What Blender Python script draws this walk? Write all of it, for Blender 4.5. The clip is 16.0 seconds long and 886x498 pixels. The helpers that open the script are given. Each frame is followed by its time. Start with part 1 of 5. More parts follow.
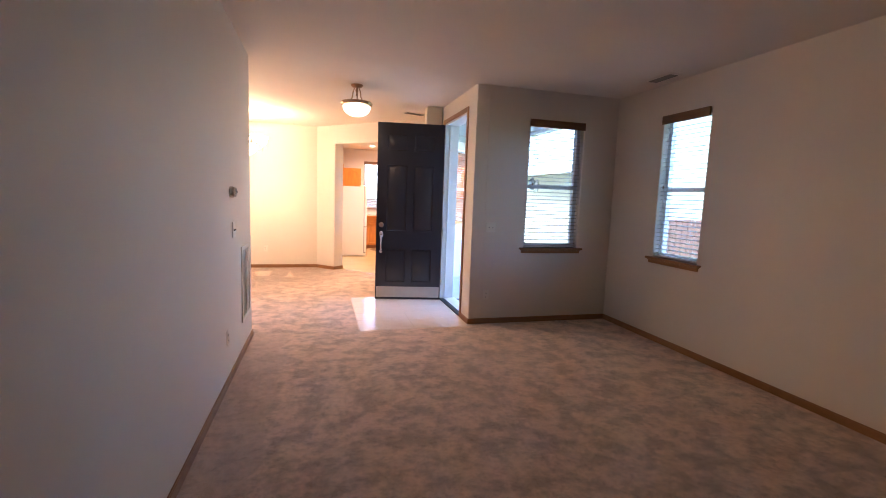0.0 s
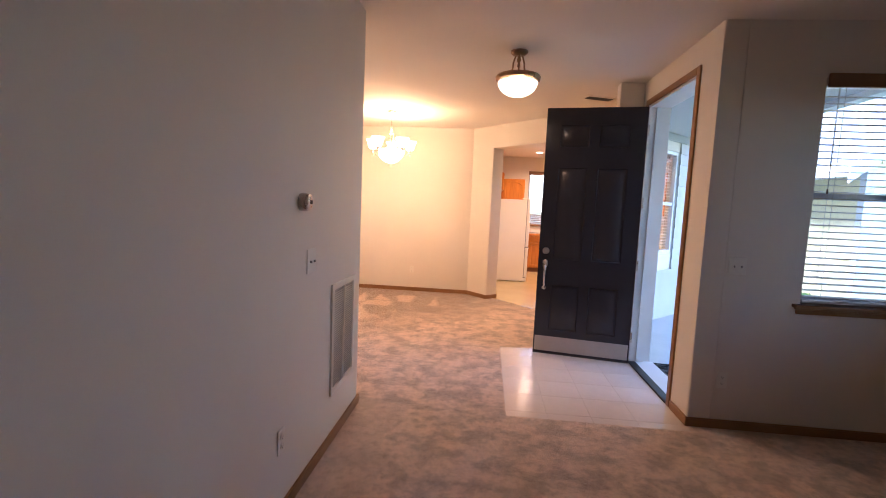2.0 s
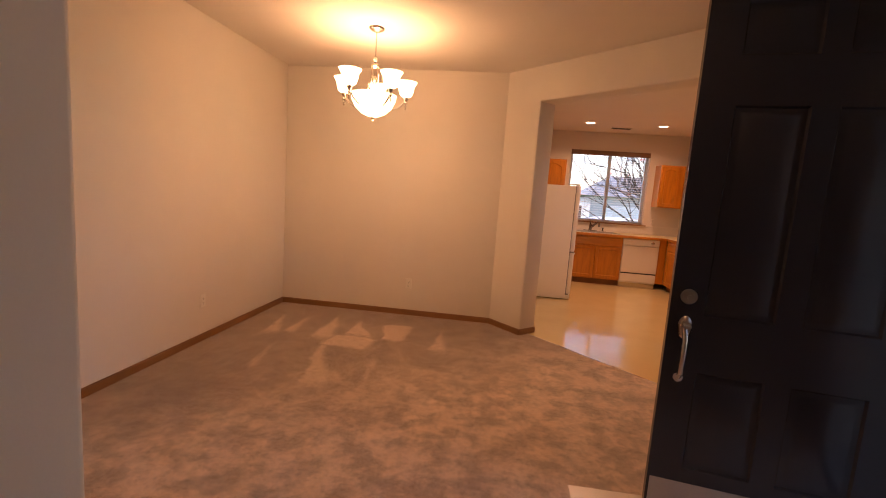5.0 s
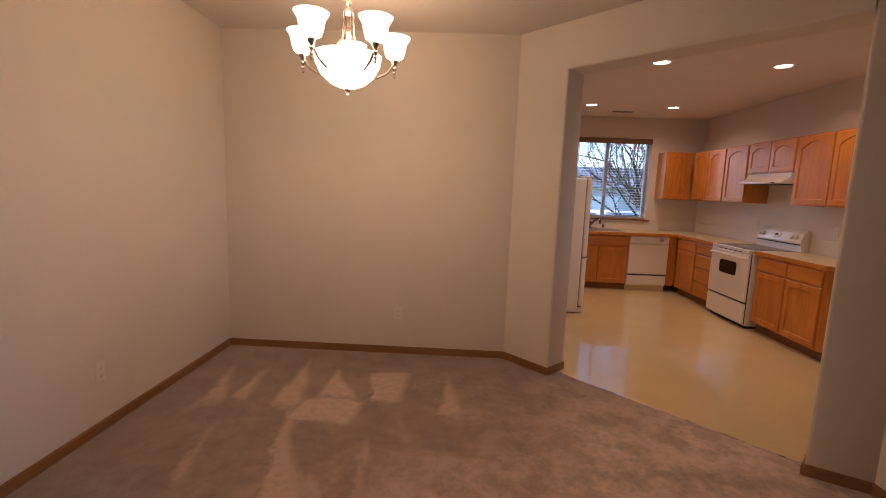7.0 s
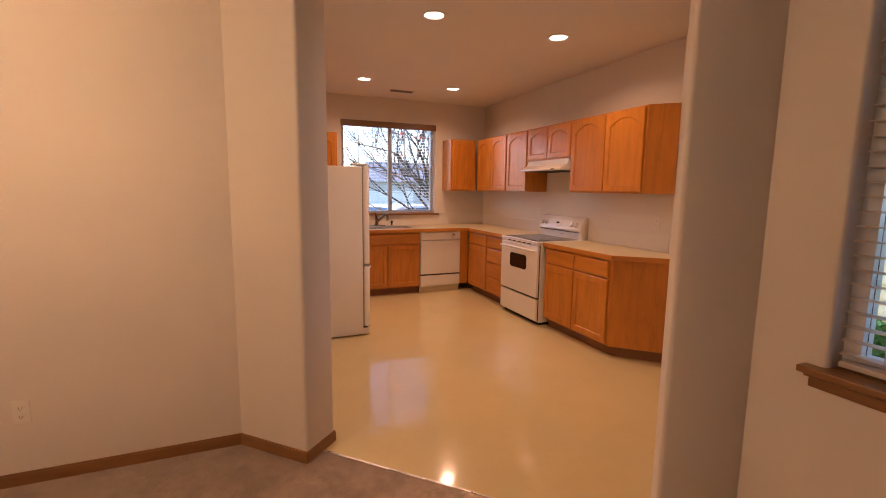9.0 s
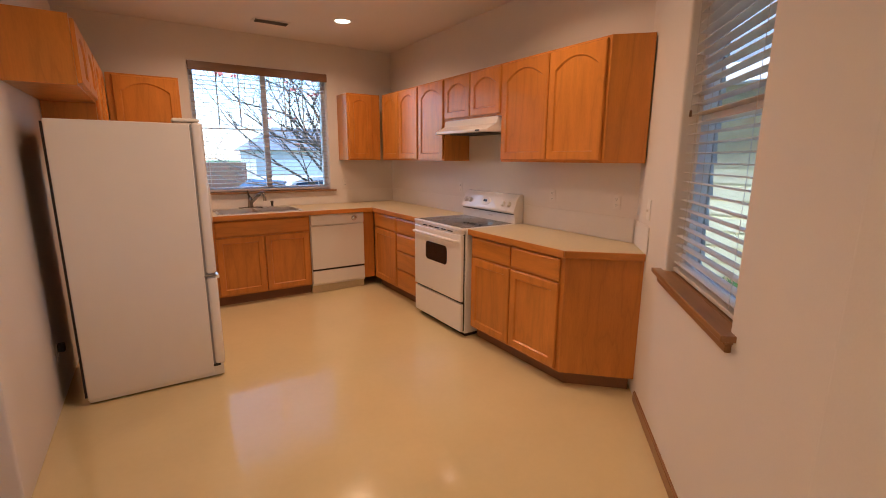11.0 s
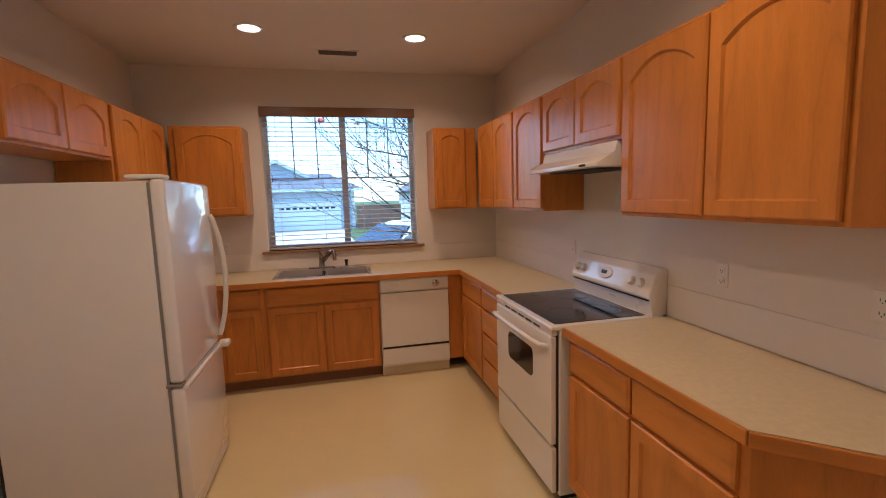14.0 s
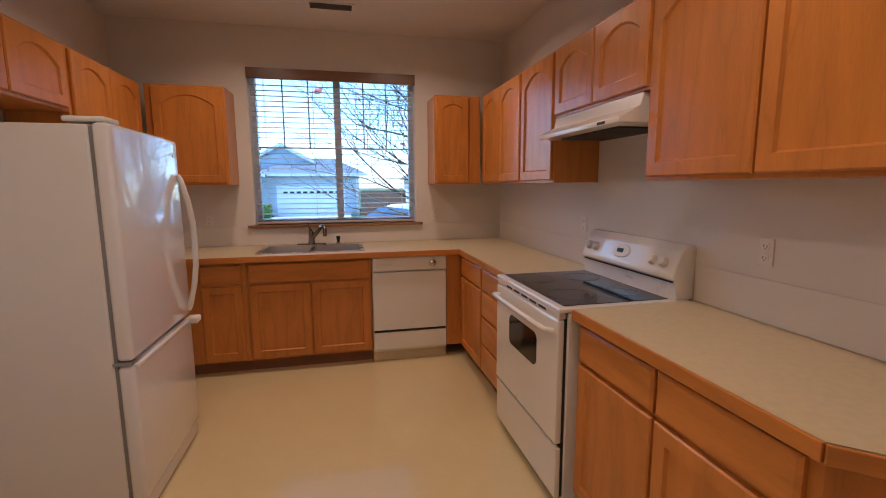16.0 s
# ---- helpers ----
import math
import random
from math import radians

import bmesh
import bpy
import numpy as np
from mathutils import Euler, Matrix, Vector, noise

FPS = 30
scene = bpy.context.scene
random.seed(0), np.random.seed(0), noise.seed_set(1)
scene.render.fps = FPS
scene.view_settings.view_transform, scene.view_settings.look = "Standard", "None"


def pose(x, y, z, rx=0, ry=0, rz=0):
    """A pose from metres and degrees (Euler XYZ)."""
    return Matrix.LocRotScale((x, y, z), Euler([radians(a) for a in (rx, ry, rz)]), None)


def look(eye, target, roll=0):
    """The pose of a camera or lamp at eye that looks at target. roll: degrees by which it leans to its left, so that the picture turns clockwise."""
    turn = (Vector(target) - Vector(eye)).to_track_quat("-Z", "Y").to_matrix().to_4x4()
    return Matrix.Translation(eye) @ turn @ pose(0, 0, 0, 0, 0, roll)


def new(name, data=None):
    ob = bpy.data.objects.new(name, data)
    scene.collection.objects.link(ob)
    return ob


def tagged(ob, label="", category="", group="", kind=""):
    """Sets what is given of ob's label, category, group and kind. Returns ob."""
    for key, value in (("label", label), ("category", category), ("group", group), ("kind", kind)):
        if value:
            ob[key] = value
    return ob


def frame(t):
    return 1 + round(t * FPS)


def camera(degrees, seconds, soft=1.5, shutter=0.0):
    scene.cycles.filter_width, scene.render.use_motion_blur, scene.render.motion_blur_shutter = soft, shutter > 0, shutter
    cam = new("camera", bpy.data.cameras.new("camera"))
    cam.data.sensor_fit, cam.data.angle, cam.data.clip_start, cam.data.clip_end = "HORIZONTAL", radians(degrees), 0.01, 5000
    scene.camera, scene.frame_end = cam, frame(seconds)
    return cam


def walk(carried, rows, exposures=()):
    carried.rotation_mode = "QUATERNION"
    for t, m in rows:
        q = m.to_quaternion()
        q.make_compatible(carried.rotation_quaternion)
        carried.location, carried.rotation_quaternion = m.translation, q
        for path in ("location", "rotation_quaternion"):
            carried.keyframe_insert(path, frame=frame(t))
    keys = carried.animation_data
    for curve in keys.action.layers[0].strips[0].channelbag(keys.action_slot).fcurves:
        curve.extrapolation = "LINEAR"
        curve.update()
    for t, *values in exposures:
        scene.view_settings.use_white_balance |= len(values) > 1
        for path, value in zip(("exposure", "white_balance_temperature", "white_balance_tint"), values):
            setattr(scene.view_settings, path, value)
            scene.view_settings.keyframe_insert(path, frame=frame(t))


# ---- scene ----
cam = camera(89.5, 16.0, 1.0)
PATH = [
    (0, (0.334, -0.286, 1.456), (0.862, 1.629, 1.228), 2.1),
    (0.5, (0.491, 0.067, 1.449), (0.742, 2.039, 1.228), 2.0),
    (1, (0.5, 0.493, 1.422), (0.521, 2.481, 1.21), 1.0),
    (1.5, (0.496, 0.943, 1.435), (0.513, 2.933, 1.232), 4.2),
    (2, (0.546, 1.389, 1.45), (0.355, 3.37, 1.259), 2.5),
    (2.5, (0.473, 1.86, 1.435), (0.298, 3.847, 1.293), 2.3),
    (3, (0.512, 2.316, 1.413), (0.373, 4.306, 1.264), 4.2),
    (3.5, (0.45, 2.744, 1.411), (0.154, 4.712, 1.212), 2.8),
    (4, (0.375, 3.195, 1.44), (0.112, 5.164, 1.208), 3.2),
    (4.5, (0.363, 3.546, 1.43), (0.111, 5.515, 1.185), 3.9),
    (7, (-0.164, 4.98, 1.472), (-0.239, 6.961, 1.203), 2.1),
    (7.5, (-0.019, 5.237, 1.456), (0.069, 7.219, 1.205), 3.1),
    (8, (0.094, 5.546, 1.411), (0.352, 7.516, 1.18), 3.5),
    (8.5, (0.199, 5.9, 1.43), (0.868, 7.77, 1.197), 4.0),
    (9, (0.392, 6.183, 1.44), (1.152, 8.014, 1.176), 0.7),
    (9.5, (0.509, 6.542, 1.404), (1.377, 8.315, 1.084), 1.2),
    (10, (0.687, 6.809, 1.42), (1.791, 8.429, 1.021), 1.3),
    (12.5, (1.721, 7.901, 1.48), (2.703, 9.604, 1.115), -1.7),
    (13, (1.923, 8.082, 1.502), (2.91, 9.793, 1.186), -1.5),
    (13.5, (2.046, 8.17, 1.531), (2.897, 9.961, 1.268), -1.5),
    (14, (2.121, 8.19, 1.539), (2.577, 10.124, 1.306), -1.7),
    (14.5, (2.133, 8.212, 1.516), (2.448, 10.174, 1.285), -1.5),
    (15, (2.199, 8.215, 1.473), (2.722, 10.13, 1.226), 0.2),
    (15.5, (2.27, 8.22, 1.436), (2.884, 10.104, 1.167), 0.7),
    (16, (2.233, 8.456, 1.408), (2.667, 10.388, 1.129), -0.3),
]
EXPO = [(0, 4.05, 5500, 16), (1, 3.8, 5550, 17), (1.5, 3.65, 5600, 18), (2, 3.4, 5800, 20), (2.5, 3.25, 6050, 22), (3.5, 2.7, 6550, 26), (4, 2.55, 6900, 29), (4.5, 2.32, 7800, 34), (7, 1.72, 5500, 17), (7.5, 1.82, 5750, 20), (8, 1.9, 6150, 22), (8.5, 1.92, 6100, 26), (9, 2.2, 6400, 24), (10, 2.25, 5700, 18), (12.5, 2.25, 5500, 7), (13.5, 2.15, 5350, 7), (14, 1.86, 5100, 6), (14.5, 1.78, 4900, 6), (16, 1.8, 4850, 6)]
walk(cam, [(t, look(eye, target, roll)) for t, eye, target, roll in PATH], EXPO)

# ---- world, sun, daylight ----
world = bpy.data.worlds.new("world")
scene.world = world
world.use_nodes = True
wn = world.node_tree.nodes
sky = wn.new("ShaderNodeTexSky")
sky.sky_type = "NISHITA"
sky.sun_disc = False
sky.sun_elevation = radians(58)
sky.sun_rotation = radians(275)
sky.dust_density = 0.5
sky.ozone_density = 2.5
world.node_tree.links.new(sky.outputs[0], wn["Background"].inputs[0])
wn["Background"].inputs[1].default_value = 0.148
sun_data = bpy.data.lights.new("sun", "SUN")
sun_data.energy = 2.1
sun_data.angle = radians(28)
sun_data.color = (0.86, 0.94, 1.0)
sun = new("sun", sun_data)
sun.matrix_world = look((-5, 0.4, 8), (0, 0, 0))
WARM = (1.0, 0.48, 0.215)
CANS = (1.0, 0.60, 0.35)


def lamp(name, kind, place, power, colour, size=0.1, target=None, spread=None):
    data = bpy.data.lights.new(name, kind)
    data.energy, data.color = power * 0.87, colour
    if kind == "AREA":
        data.shape, data.size = "DISK", size
        if spread:
            data.spread = radians(spread)
    else:
        data.shadow_soft_size = size
    ob = new(name, data)
    ob.matrix_world = look(place, target) if target else Matrix.Translation(place)
    return ob


# ---- materials ----
def nodes_of(name):
    m = bpy.data.materials.new(name)
    m.use_nodes = True
    return m, m.node_tree.nodes, m.node_tree.links, m.node_tree.nodes["Principled BSDF"]


def noise_node(n, l, vec, scale, detail=4.0, rough=0.55):
    t = n.new("ShaderNodeTexNoise")
    t.inputs["Scale"].default_value = scale
    t.inputs["Detail"].default_value = detail
    t.inputs["Roughness"].default_value = rough
    l.new(vec, t.inputs["Vector"])
    return t


def ramp(n, l, fac, stops):
    r = n.new("ShaderNodeValToRGB")
    e = r.color_ramp.elements
    e[0].position, e[0].color = stops[0][0], (*stops[0][1], 1)
    e[1].position, e[1].color = stops[-1][0], (*stops[-1][1], 1)
    for p, c in stops[1:-1]:
        q = e.new(p)
        q.color = (*c, 1)
    l.new(fac, r.inputs[0])
    return r


def mixed(n, l, kind, fac, a, b):
    m = n.new("ShaderNodeMixRGB")
    m.blend_type = kind
    for s, v in zip(m.inputs, (fac, a, b)):
        if isinstance(v, (int, float)):
            s.default_value = v
        elif isinstance(v, tuple):
            s.default_value = (*v, 1)
        else:
            l.new(v, s)
    return m.outputs[0]


def bumped(n, l, bsdf, height, strength, distance):
    b = n.new("ShaderNodeBump")
    b.inputs["Strength"].default_value = strength
    b.inputs["Distance"].default_value = distance
    l.new(height, b.inputs["Height"])
    l.new(b.outputs[0], bsdf.inputs["Normal"])


def scaled(c, k):
    return tuple(min(1.0, v * k) for v in c)


def plain(name, c, rough=0.5, metal=0.0, var=0.06, scale=5.0, fine=90.0, bump=0.15, dist=0.001, wear=0.1, coat=0.0):
    """A surface with soft blotches, fine grain and a little relief."""
    m, n, l, b = nodes_of(name)
    co = n.new("ShaderNodeTexCoord").outputs["Object"]
    big, small = noise_node(n, l, co, scale), noise_node(n, l, co, fine, 3)
    r1 = ramp(n, l, big.outputs[0], [(0.3, scaled(c, 1 - var)), (0.7, scaled(c, 1 + var))])
    r2 = ramp(n, l, small.outputs[0], [(0.3, (1 - var, 1 - var, 1 - var)), (0.7, (1, 1, 1))])
    col = mixed(n, l, "MULTIPLY", 0.7, r1.outputs[0], r2.outputs[0])
    l.new(col, b.inputs["Base Color"])
    rr = ramp(n, l, big.outputs[0], [(0.3, (max(0.02, rough - wear),) * 3), (0.7, (min(1, rough + wear),) * 3)])
    l.new(rr.outputs[0], b.inputs["Roughness"])
    b.inputs["Metallic"].default_value = metal
    if bump:
        bumped(n, l, b, small.outputs[0], bump, dist)
    b.inputs["Coat Weight"].default_value = coat
    b.inputs["Coat Roughness"].default_value = 0.04
    return m


def oak(name, along, c=(0.60, 0.232, 0.03), rough=0.28):
    """Varnished oak, grain along axis 0, 1 or 2 of the piece."""
    m, n, l, b = nodes_of(name)
    co = n.new("ShaderNodeTexCoord").outputs["Object"]
    info = n.new("ShaderNodeObjectInfo")
    add = n.new("ShaderNodeVectorMath")
    add.operation = "MULTIPLY_ADD"
    l.new(info.outputs["Random"], add.inputs[0])
    add.inputs[1].default_value = (13.1, 7.7, 21.3)
    l.new(co, add.inputs[2])
    mp = n.new("ShaderNodeMapping")
    s = [1.0, 1.0, 1.0]
    s[along] = 0.14
    mp.inputs["Scale"].default_value = s
    l.new(add.outputs[0], mp.inputs[0])
    wide = noise_node(n, l, mp.outputs[0], 7, 3, 0.5)
    w = n.new("ShaderNodeMath")
    w.operation = "MULTIPLY"
    l.new(wide.outputs[0], w.inputs[0])
    w.inputs[1].default_value = 9.0
    f = n.new("ShaderNodeMath")
    f.operation = "PINGPONG"
    l.new(w.outputs[0], f.inputs[0])
    f.inputs[1].default_value = 1.0
    fine = noise_node(n, l, mp.outputs[0], 160, 3, 0.6)
    tone = noise_node(n, l, add.outputs[0], 1.3, 2)
    r1 = ramp(n, l, f.outputs[0], [(0.0, scaled(c, 0.89)), (0.16, scaled(c, 0.98)), (0.6, scaled(c, 1.05)), (1.0, scaled(c, 1.12))])
    r2 = ramp(n, l, fine.outputs[0], [(0.35, (0.86, 0.83, 0.78)), (0.6, (1, 1, 1))])
    r3 = ramp(n, l, tone.outputs[0], [(0.3, (0.88, 0.85, 0.80)), (0.7, (1, 1, 1))])
    r4 = ramp(n, l, info.outputs["Random"], [(0.0, (0.90, 0.88, 0.85)), (1.0, (1, 1, 1))])
    col = mixed(n, l, "MULTIPLY", 0.45, r1.outputs[0], r2.outputs[0])
    col = mixed(n, l, "MULTIPLY", 1.0, col, r3.outputs[0])
    col = mixed(n, l, "MULTIPLY", 1.0, col, r4.outputs[0])
    l.new(col, b.inputs["Base Color"])
    b.inputs["Roughness"].default_value = rough
    bumped(n, l, b, fine.outputs[0], 0.12, 0.0006)
    return m


def sums(n, l, op, a, b=0.0):
    q = n.new("ShaderNodeMath")
    q.operation = op
    for k, v in enumerate((a, b)):
        if isinstance(v, (int, float)):
            q.inputs[k].default_value = v
        else:
            l.new(v, q.inputs[k])
    return q.outputs[0]


# light wedges left by the vacuum cleaner: left, right and far end, then left, right and near end
VACUUM = [(-1.96, -1.94, 8.5, -1.88, -1.68, 7.65), (-1.68, -1.66, 8.42, -1.72, -1.54, 7.75), (-1.39, -1.37, 8.6, -1.40, -1.13, 7.70), (-1.11, -1.09, 8.44, -1.14, -0.80, 7.84),
          (-0.83, -0.50, 8.36, -0.75, -0.50, 7.84), (-0.23, -0.20, 8.40, -0.28, -0.07, 7.68), (-0.57, -0.55, 7.92, -0.50, -0.44, 7.5), (-1.26, -1.2, 7.72, -1.05, -0.78, 6.7),
          (-1.65, -1.62, 7.6, -1.55, -1.44, 6.9), (-1.2, -0.75, 7.86, -1.24, -0.78, 7.55), (-0.70, -0.66, 7.5, -0.62, -0.52, 6.75), (-0.42, -0.40, 7.2, -0.42, -0.28, 6.6)]


def carpet_material():
    """Cut pile with trodden patches, and wedge-shaped vacuum strokes before the dining wall."""
    m, n, l, b = nodes_of("carpet")
    co = n.new("ShaderNodeTexCoord").outputs["Object"]
    big = noise_node(n, l, co, 5.2, 8, 0.64)
    mid = noise_node(n, l, co, 19, 7, 0.8)
    fib = noise_node(n, l, co, 260, 2, 0.7)
    c = (0.80, 0.61, 0.485)
    r1 = ramp(n, l, big.outputs[0], [(0.39, scaled(c, 0.66)), (0.47, scaled(c, 0.85)), (0.52, scaled(c, 1.02)), (0.58, scaled(c, 1.14))])
    r2 = ramp(n, l, mid.outputs[0], [(0.40, (0.68, 0.64, 0.61)), (0.5, (0.90, 0.89, 0.88)), (0.58, (1, 1, 1))])
    r3 = ramp(n, l, fib.outputs[0], [(0.25, (0.76, 0.76, 0.76)), (0.65, (1, 1, 1))])
    col = mixed(n, l, "MULTIPLY", 0.8, r1.outputs[0], r2.outputs[0])
    sep = n.new("ShaderNodeSeparateXYZ")
    l.new(co, sep.inputs[0])
    x, y = sep.outputs[0], sep.outputs[1]
    wob = noise_node(n, l, co, 2.1, 6, 0.6)
    wob2 = sums(n, l, "MULTIPLY", sums(n, l, "SUBTRACT", wob.outputs[0], 0.5), 0.9)
    rag = sums(n, l, "SUBTRACT", mid.outputs[0], 0.5)
    xw = sums(n, l, "ADD", x, sums(n, l, "ADD", sums(n, l, "MULTIPLY", wob2, 0.12), sums(n, l, "MULTIPLY", rag, 0.10)))
    yw = sums(n, l, "ADD", y, sums(n, l, "ADD", sums(n, l, "MULTIPLY", wob2, 0.3), sums(n, l, "MULTIPLY", rag, 0.18)))

    def clamped(v):
        q = n.new("ShaderNodeClamp")
        l.new(v, q.inputs[0])
        return q.outputs[0]

    strokes = None
    for a0, b0, y0, a1, b1, y1 in VACUUM:
        v = sums(n, l, "DIVIDE", sums(n, l, "SUBTRACT", y0, yw), y0 - y1)
        left = sums(n, l, "ADD", sums(n, l, "MULTIPLY", v, a1 - a0), a0)
        right = sums(n, l, "ADD", sums(n, l, "MULTIPLY", v, b1 - b0), b0)
        inside = sums(n, l, "MULTIPLY", clamped(sums(n, l, "MULTIPLY", sums(n, l, "SUBTRACT", xw, left), 26.0)), clamped(sums(n, l, "MULTIPLY", sums(n, l, "SUBTRACT", right, xw), 16.0)))
        ends = sums(n, l, "MULTIPLY", clamped(sums(n, l, "MULTIPLY", v, 20.0)), clamped(sums(n, l, "MULTIPLY", sums(n, l, "SUBTRACT", 1.0, v), 7.0)))
        k = sums(n, l, "MULTIPLY", inside, ends)
        strokes = k if strokes is None else sums(n, l, "MAXIMUM", strokes, k)
    edge_w = sums(n, l, "ADD", sums(n, l, "MULTIPLY", wob2, 0.35), 0.02)
    band = sums(n, l, "MULTIPLY", sums(n, l, "LESS_THAN", x, edge_w), sums(n, l, "MULTIPLY", sums(n, l, "LESS_THAN", y, 4.5), sums(n, l, "GREATER_THAN", y, 1.9)))
    strokes = sums(n, l, "MAXIMUM", strokes, sums(n, l, "MULTIPLY", band, 0.75))
    # darker brown carpet before the dining wall, fading into the trodden part
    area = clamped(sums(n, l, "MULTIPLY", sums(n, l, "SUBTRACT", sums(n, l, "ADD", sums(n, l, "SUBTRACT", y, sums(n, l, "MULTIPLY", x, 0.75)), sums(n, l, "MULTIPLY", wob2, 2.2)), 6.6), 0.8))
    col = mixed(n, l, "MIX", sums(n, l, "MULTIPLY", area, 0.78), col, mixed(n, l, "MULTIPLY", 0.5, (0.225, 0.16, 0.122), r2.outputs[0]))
    col = mixed(n, l, "MIX", sums(n, l, "MULTIPLY", strokes, 0.85), col, mixed(n, l, "MULTIPLY", 0.7, scaled(c, 0.9), r2.outputs[0]))
    col = mixed(n, l, "MULTIPLY", 0.6, col, r3.outputs[0])
    l.new(col, b.inputs["Base Color"])
    b.inputs["Roughness"].default_value = 1.0
    b.inputs["Specular IOR Level"].default_value = 0.05
    b.inputs["Sheen Weight"].default_value = 0.5
    h = mixed(n, l, "ADD", 0.5, fib.outputs[0], mid.outputs[0])
    bumped(n, l, b, h, 0.7, 0.01)
    return m


def glass_material():
    m, n, l, b = nodes_of("window_glass")
    b.inputs["Base Color"].default_value = (0.97, 0.99, 0.99, 1)
    b.inputs["Transmission Weight"].default_value = 1.0
    b.inputs["Roughness"].default_value = 0.0
    b.inputs["IOR"].default_value = 1.1
    return m


def glow_material(name, c, strength, rough=0.4):
    m, n, l, b = nodes_of(name)
    b.inputs["Base Color"].default_value = (0.9, 0.86, 0.8, 1)
    b.inputs["Roughness"].default_value = rough
    b.inputs["Emission Color"].default_value = (*c, 1)
    b.inputs["Emission Strength"].default_value = strength
    return m


def siding_material(name, c):
    return plain(name, c, 0.6, var=0.05, scale=2, fine=40, bump=0.1)


PAINT = plain("wall_paint", (0.74, 0.69, 0.62), 0.62, var=0.025, scale=1.6, fine=170, bump=0.22, dist=0.0012, wear=0.05)
CEIL = plain("ceiling_paint", (0.78, 0.73, 0.67), 0.8, var=0.02, scale=1.5, fine=120, bump=0.3, dist=0.002)
CARPET = carpet_material()
VINYL = plain("vinyl_floor", (0.70, 0.58, 0.315), 0.15, var=0.03, scale=2.2, fine=26, bump=0.05, dist=0.001, wear=0.04, coat=0.5)
TILE = plain("floor_tile_glaze", (0.82, 0.73, 0.67), 0.17, var=0.04, scale=4, fine=30, bump=0.04, wear=0.04)
GROUT = plain("grout", (0.72, 0.635, 0.575), 0.9, var=0.1)
OAK_V, OAK_H, OAK_D = oak("oak_upright", 2), oak("oak_level", 0), oak("oak_deep", 1)
# level trim darker than upright: the shade on backlit sills is in its colour
TRIM_X, TRIM_Y = oak("oak_trim_x", 0, (0.31, 0.16, 0.065)), oak("oak_trim_y", 1, (0.31, 0.16, 0.065))
TRIM_Z = oak("oak_trim_z", 2, (0.38, 0.19, 0.07))
VALANCE = oak("stained_valance", 0, (0.22, 0.12, 0.06))
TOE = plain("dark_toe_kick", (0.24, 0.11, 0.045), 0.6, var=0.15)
LAMINATE = plain("laminate_top", (0.61, 0.51, 0.315), 0.4, var=0.06, scale=40, fine=420, bump=0.0, wear=0.03)
WHITE = plain("white_enamel", (0.82, 0.79, 0.74), 0.3, var=0.01, bump=0.0, wear=0.03, coat=0.8)
FRIDGE = plain("white_fridge_skin", (0.80, 0.76, 0.69), 0.38, var=0.012, fine=260, bump=0.2, dist=0.0005, wear=0.02)
FRIDGE_GLOSS = plain("white_fridge_door", (0.82, 0.79, 0.75), 0.2, var=0.01, bump=0.0, wear=0.02, coat=1.0)
PLASTIC = plain("white_plastic", (0.78, 0.75, 0.68), 0.4, var=0.02, bump=0.03)
VINYL_FRAME = plain("white_vinyl_sash", (0.74, 0.76, 0.78), 0.35, var=0.02, bump=0.03)
SLAT = plain("cream_slat", (0.60, 0.55, 0.49), 0.45, var=0.03, bump=0.05)
BLACKGLASS = plain("black_glass", (0.012, 0.012, 0.014), 0.08, var=0.1, bump=0.0, wear=0.03)
DARK = plain("dark_rubber", (0.02, 0.02, 0.02), 0.6, var=0.1)
STEEL = plain("brushed_steel", (0.62, 0.59, 0.55), 0.3, 1.0, var=0.06, fine=200, bump=0.05)
BASIN = plain("basin_steel", (0.50, 0.47, 0.43), 0.38, 1.0, var=0.08, fine=200, bump=0.05)
TAPMETAL = plain("brushed_tap_metal", (0.34, 0.31, 0.28), 0.2, 1.0, var=0.06)
SPLASH = plain("backsplash_laminate", (0.76, 0.715, 0.65), 0.4, var=0.02, bump=0.05)
CHROME = plain("chrome", (0.72, 0.72, 0.72), 0.1, 1.0, var=0.03, bump=0.0, wear=0.05)
NICKEL = plain("satin_nickel", (0.52, 0.47, 0.43), 0.28, 1.0, var=0.06)
BRONZE = plain("bronze_fitting", (0.36, 0.24, 0.15), 0.32, 1.0, var=0.1)
DOORPAINT = plain("navy_black_door_paint", (0.024, 0.025, 0.034), 0.22, var=0.03, fine=60, bump=0.03, wear=0.015)
KICK = plain("brushed_kick_plate", (0.52, 0.49, 0.46), 0.42, 0.85, var=0.08)
SOFFIT = plain("soffit_paint", (0.50, 0.51, 0.52), 0.6, var=0.04)
WHITETRIM = plain("white_exterior_trim", (0.78, 0.79, 0.80), 0.5, var=0.03)
SIDING_W = siding_material("pale_siding", (0.50, 0.51, 0.51))
SIDING_Y = siding_material("yellow_siding", (0.86, 0.78, 0.50))
SIDING_B = siding_material("grey_blue_siding", (0.46, 0.52, 0.57))
SHINGLE = plain("grey_shingle", (0.16, 0.17, 0.19), 0.9, var=0.25, scale=3, fine=14, bump=0.6, dist=0.02)
CONCRETE = plain("concrete", (0.54, 0.525, 0.505), 0.8, var=0.1, scale=1.2, fine=60, bump=0.3, dist=0.003)
DRIVE = plain("worn_concrete", (0.34, 0.335, 0.33), 0.85, var=0.12, scale=1.1, fine=60, bump=0.3, dist=0.003)
ASPHALT = plain("asphalt", (0.07, 0.07, 0.075), 0.9, var=0.2, scale=1, fine=90, bump=0.4, dist=0.004)
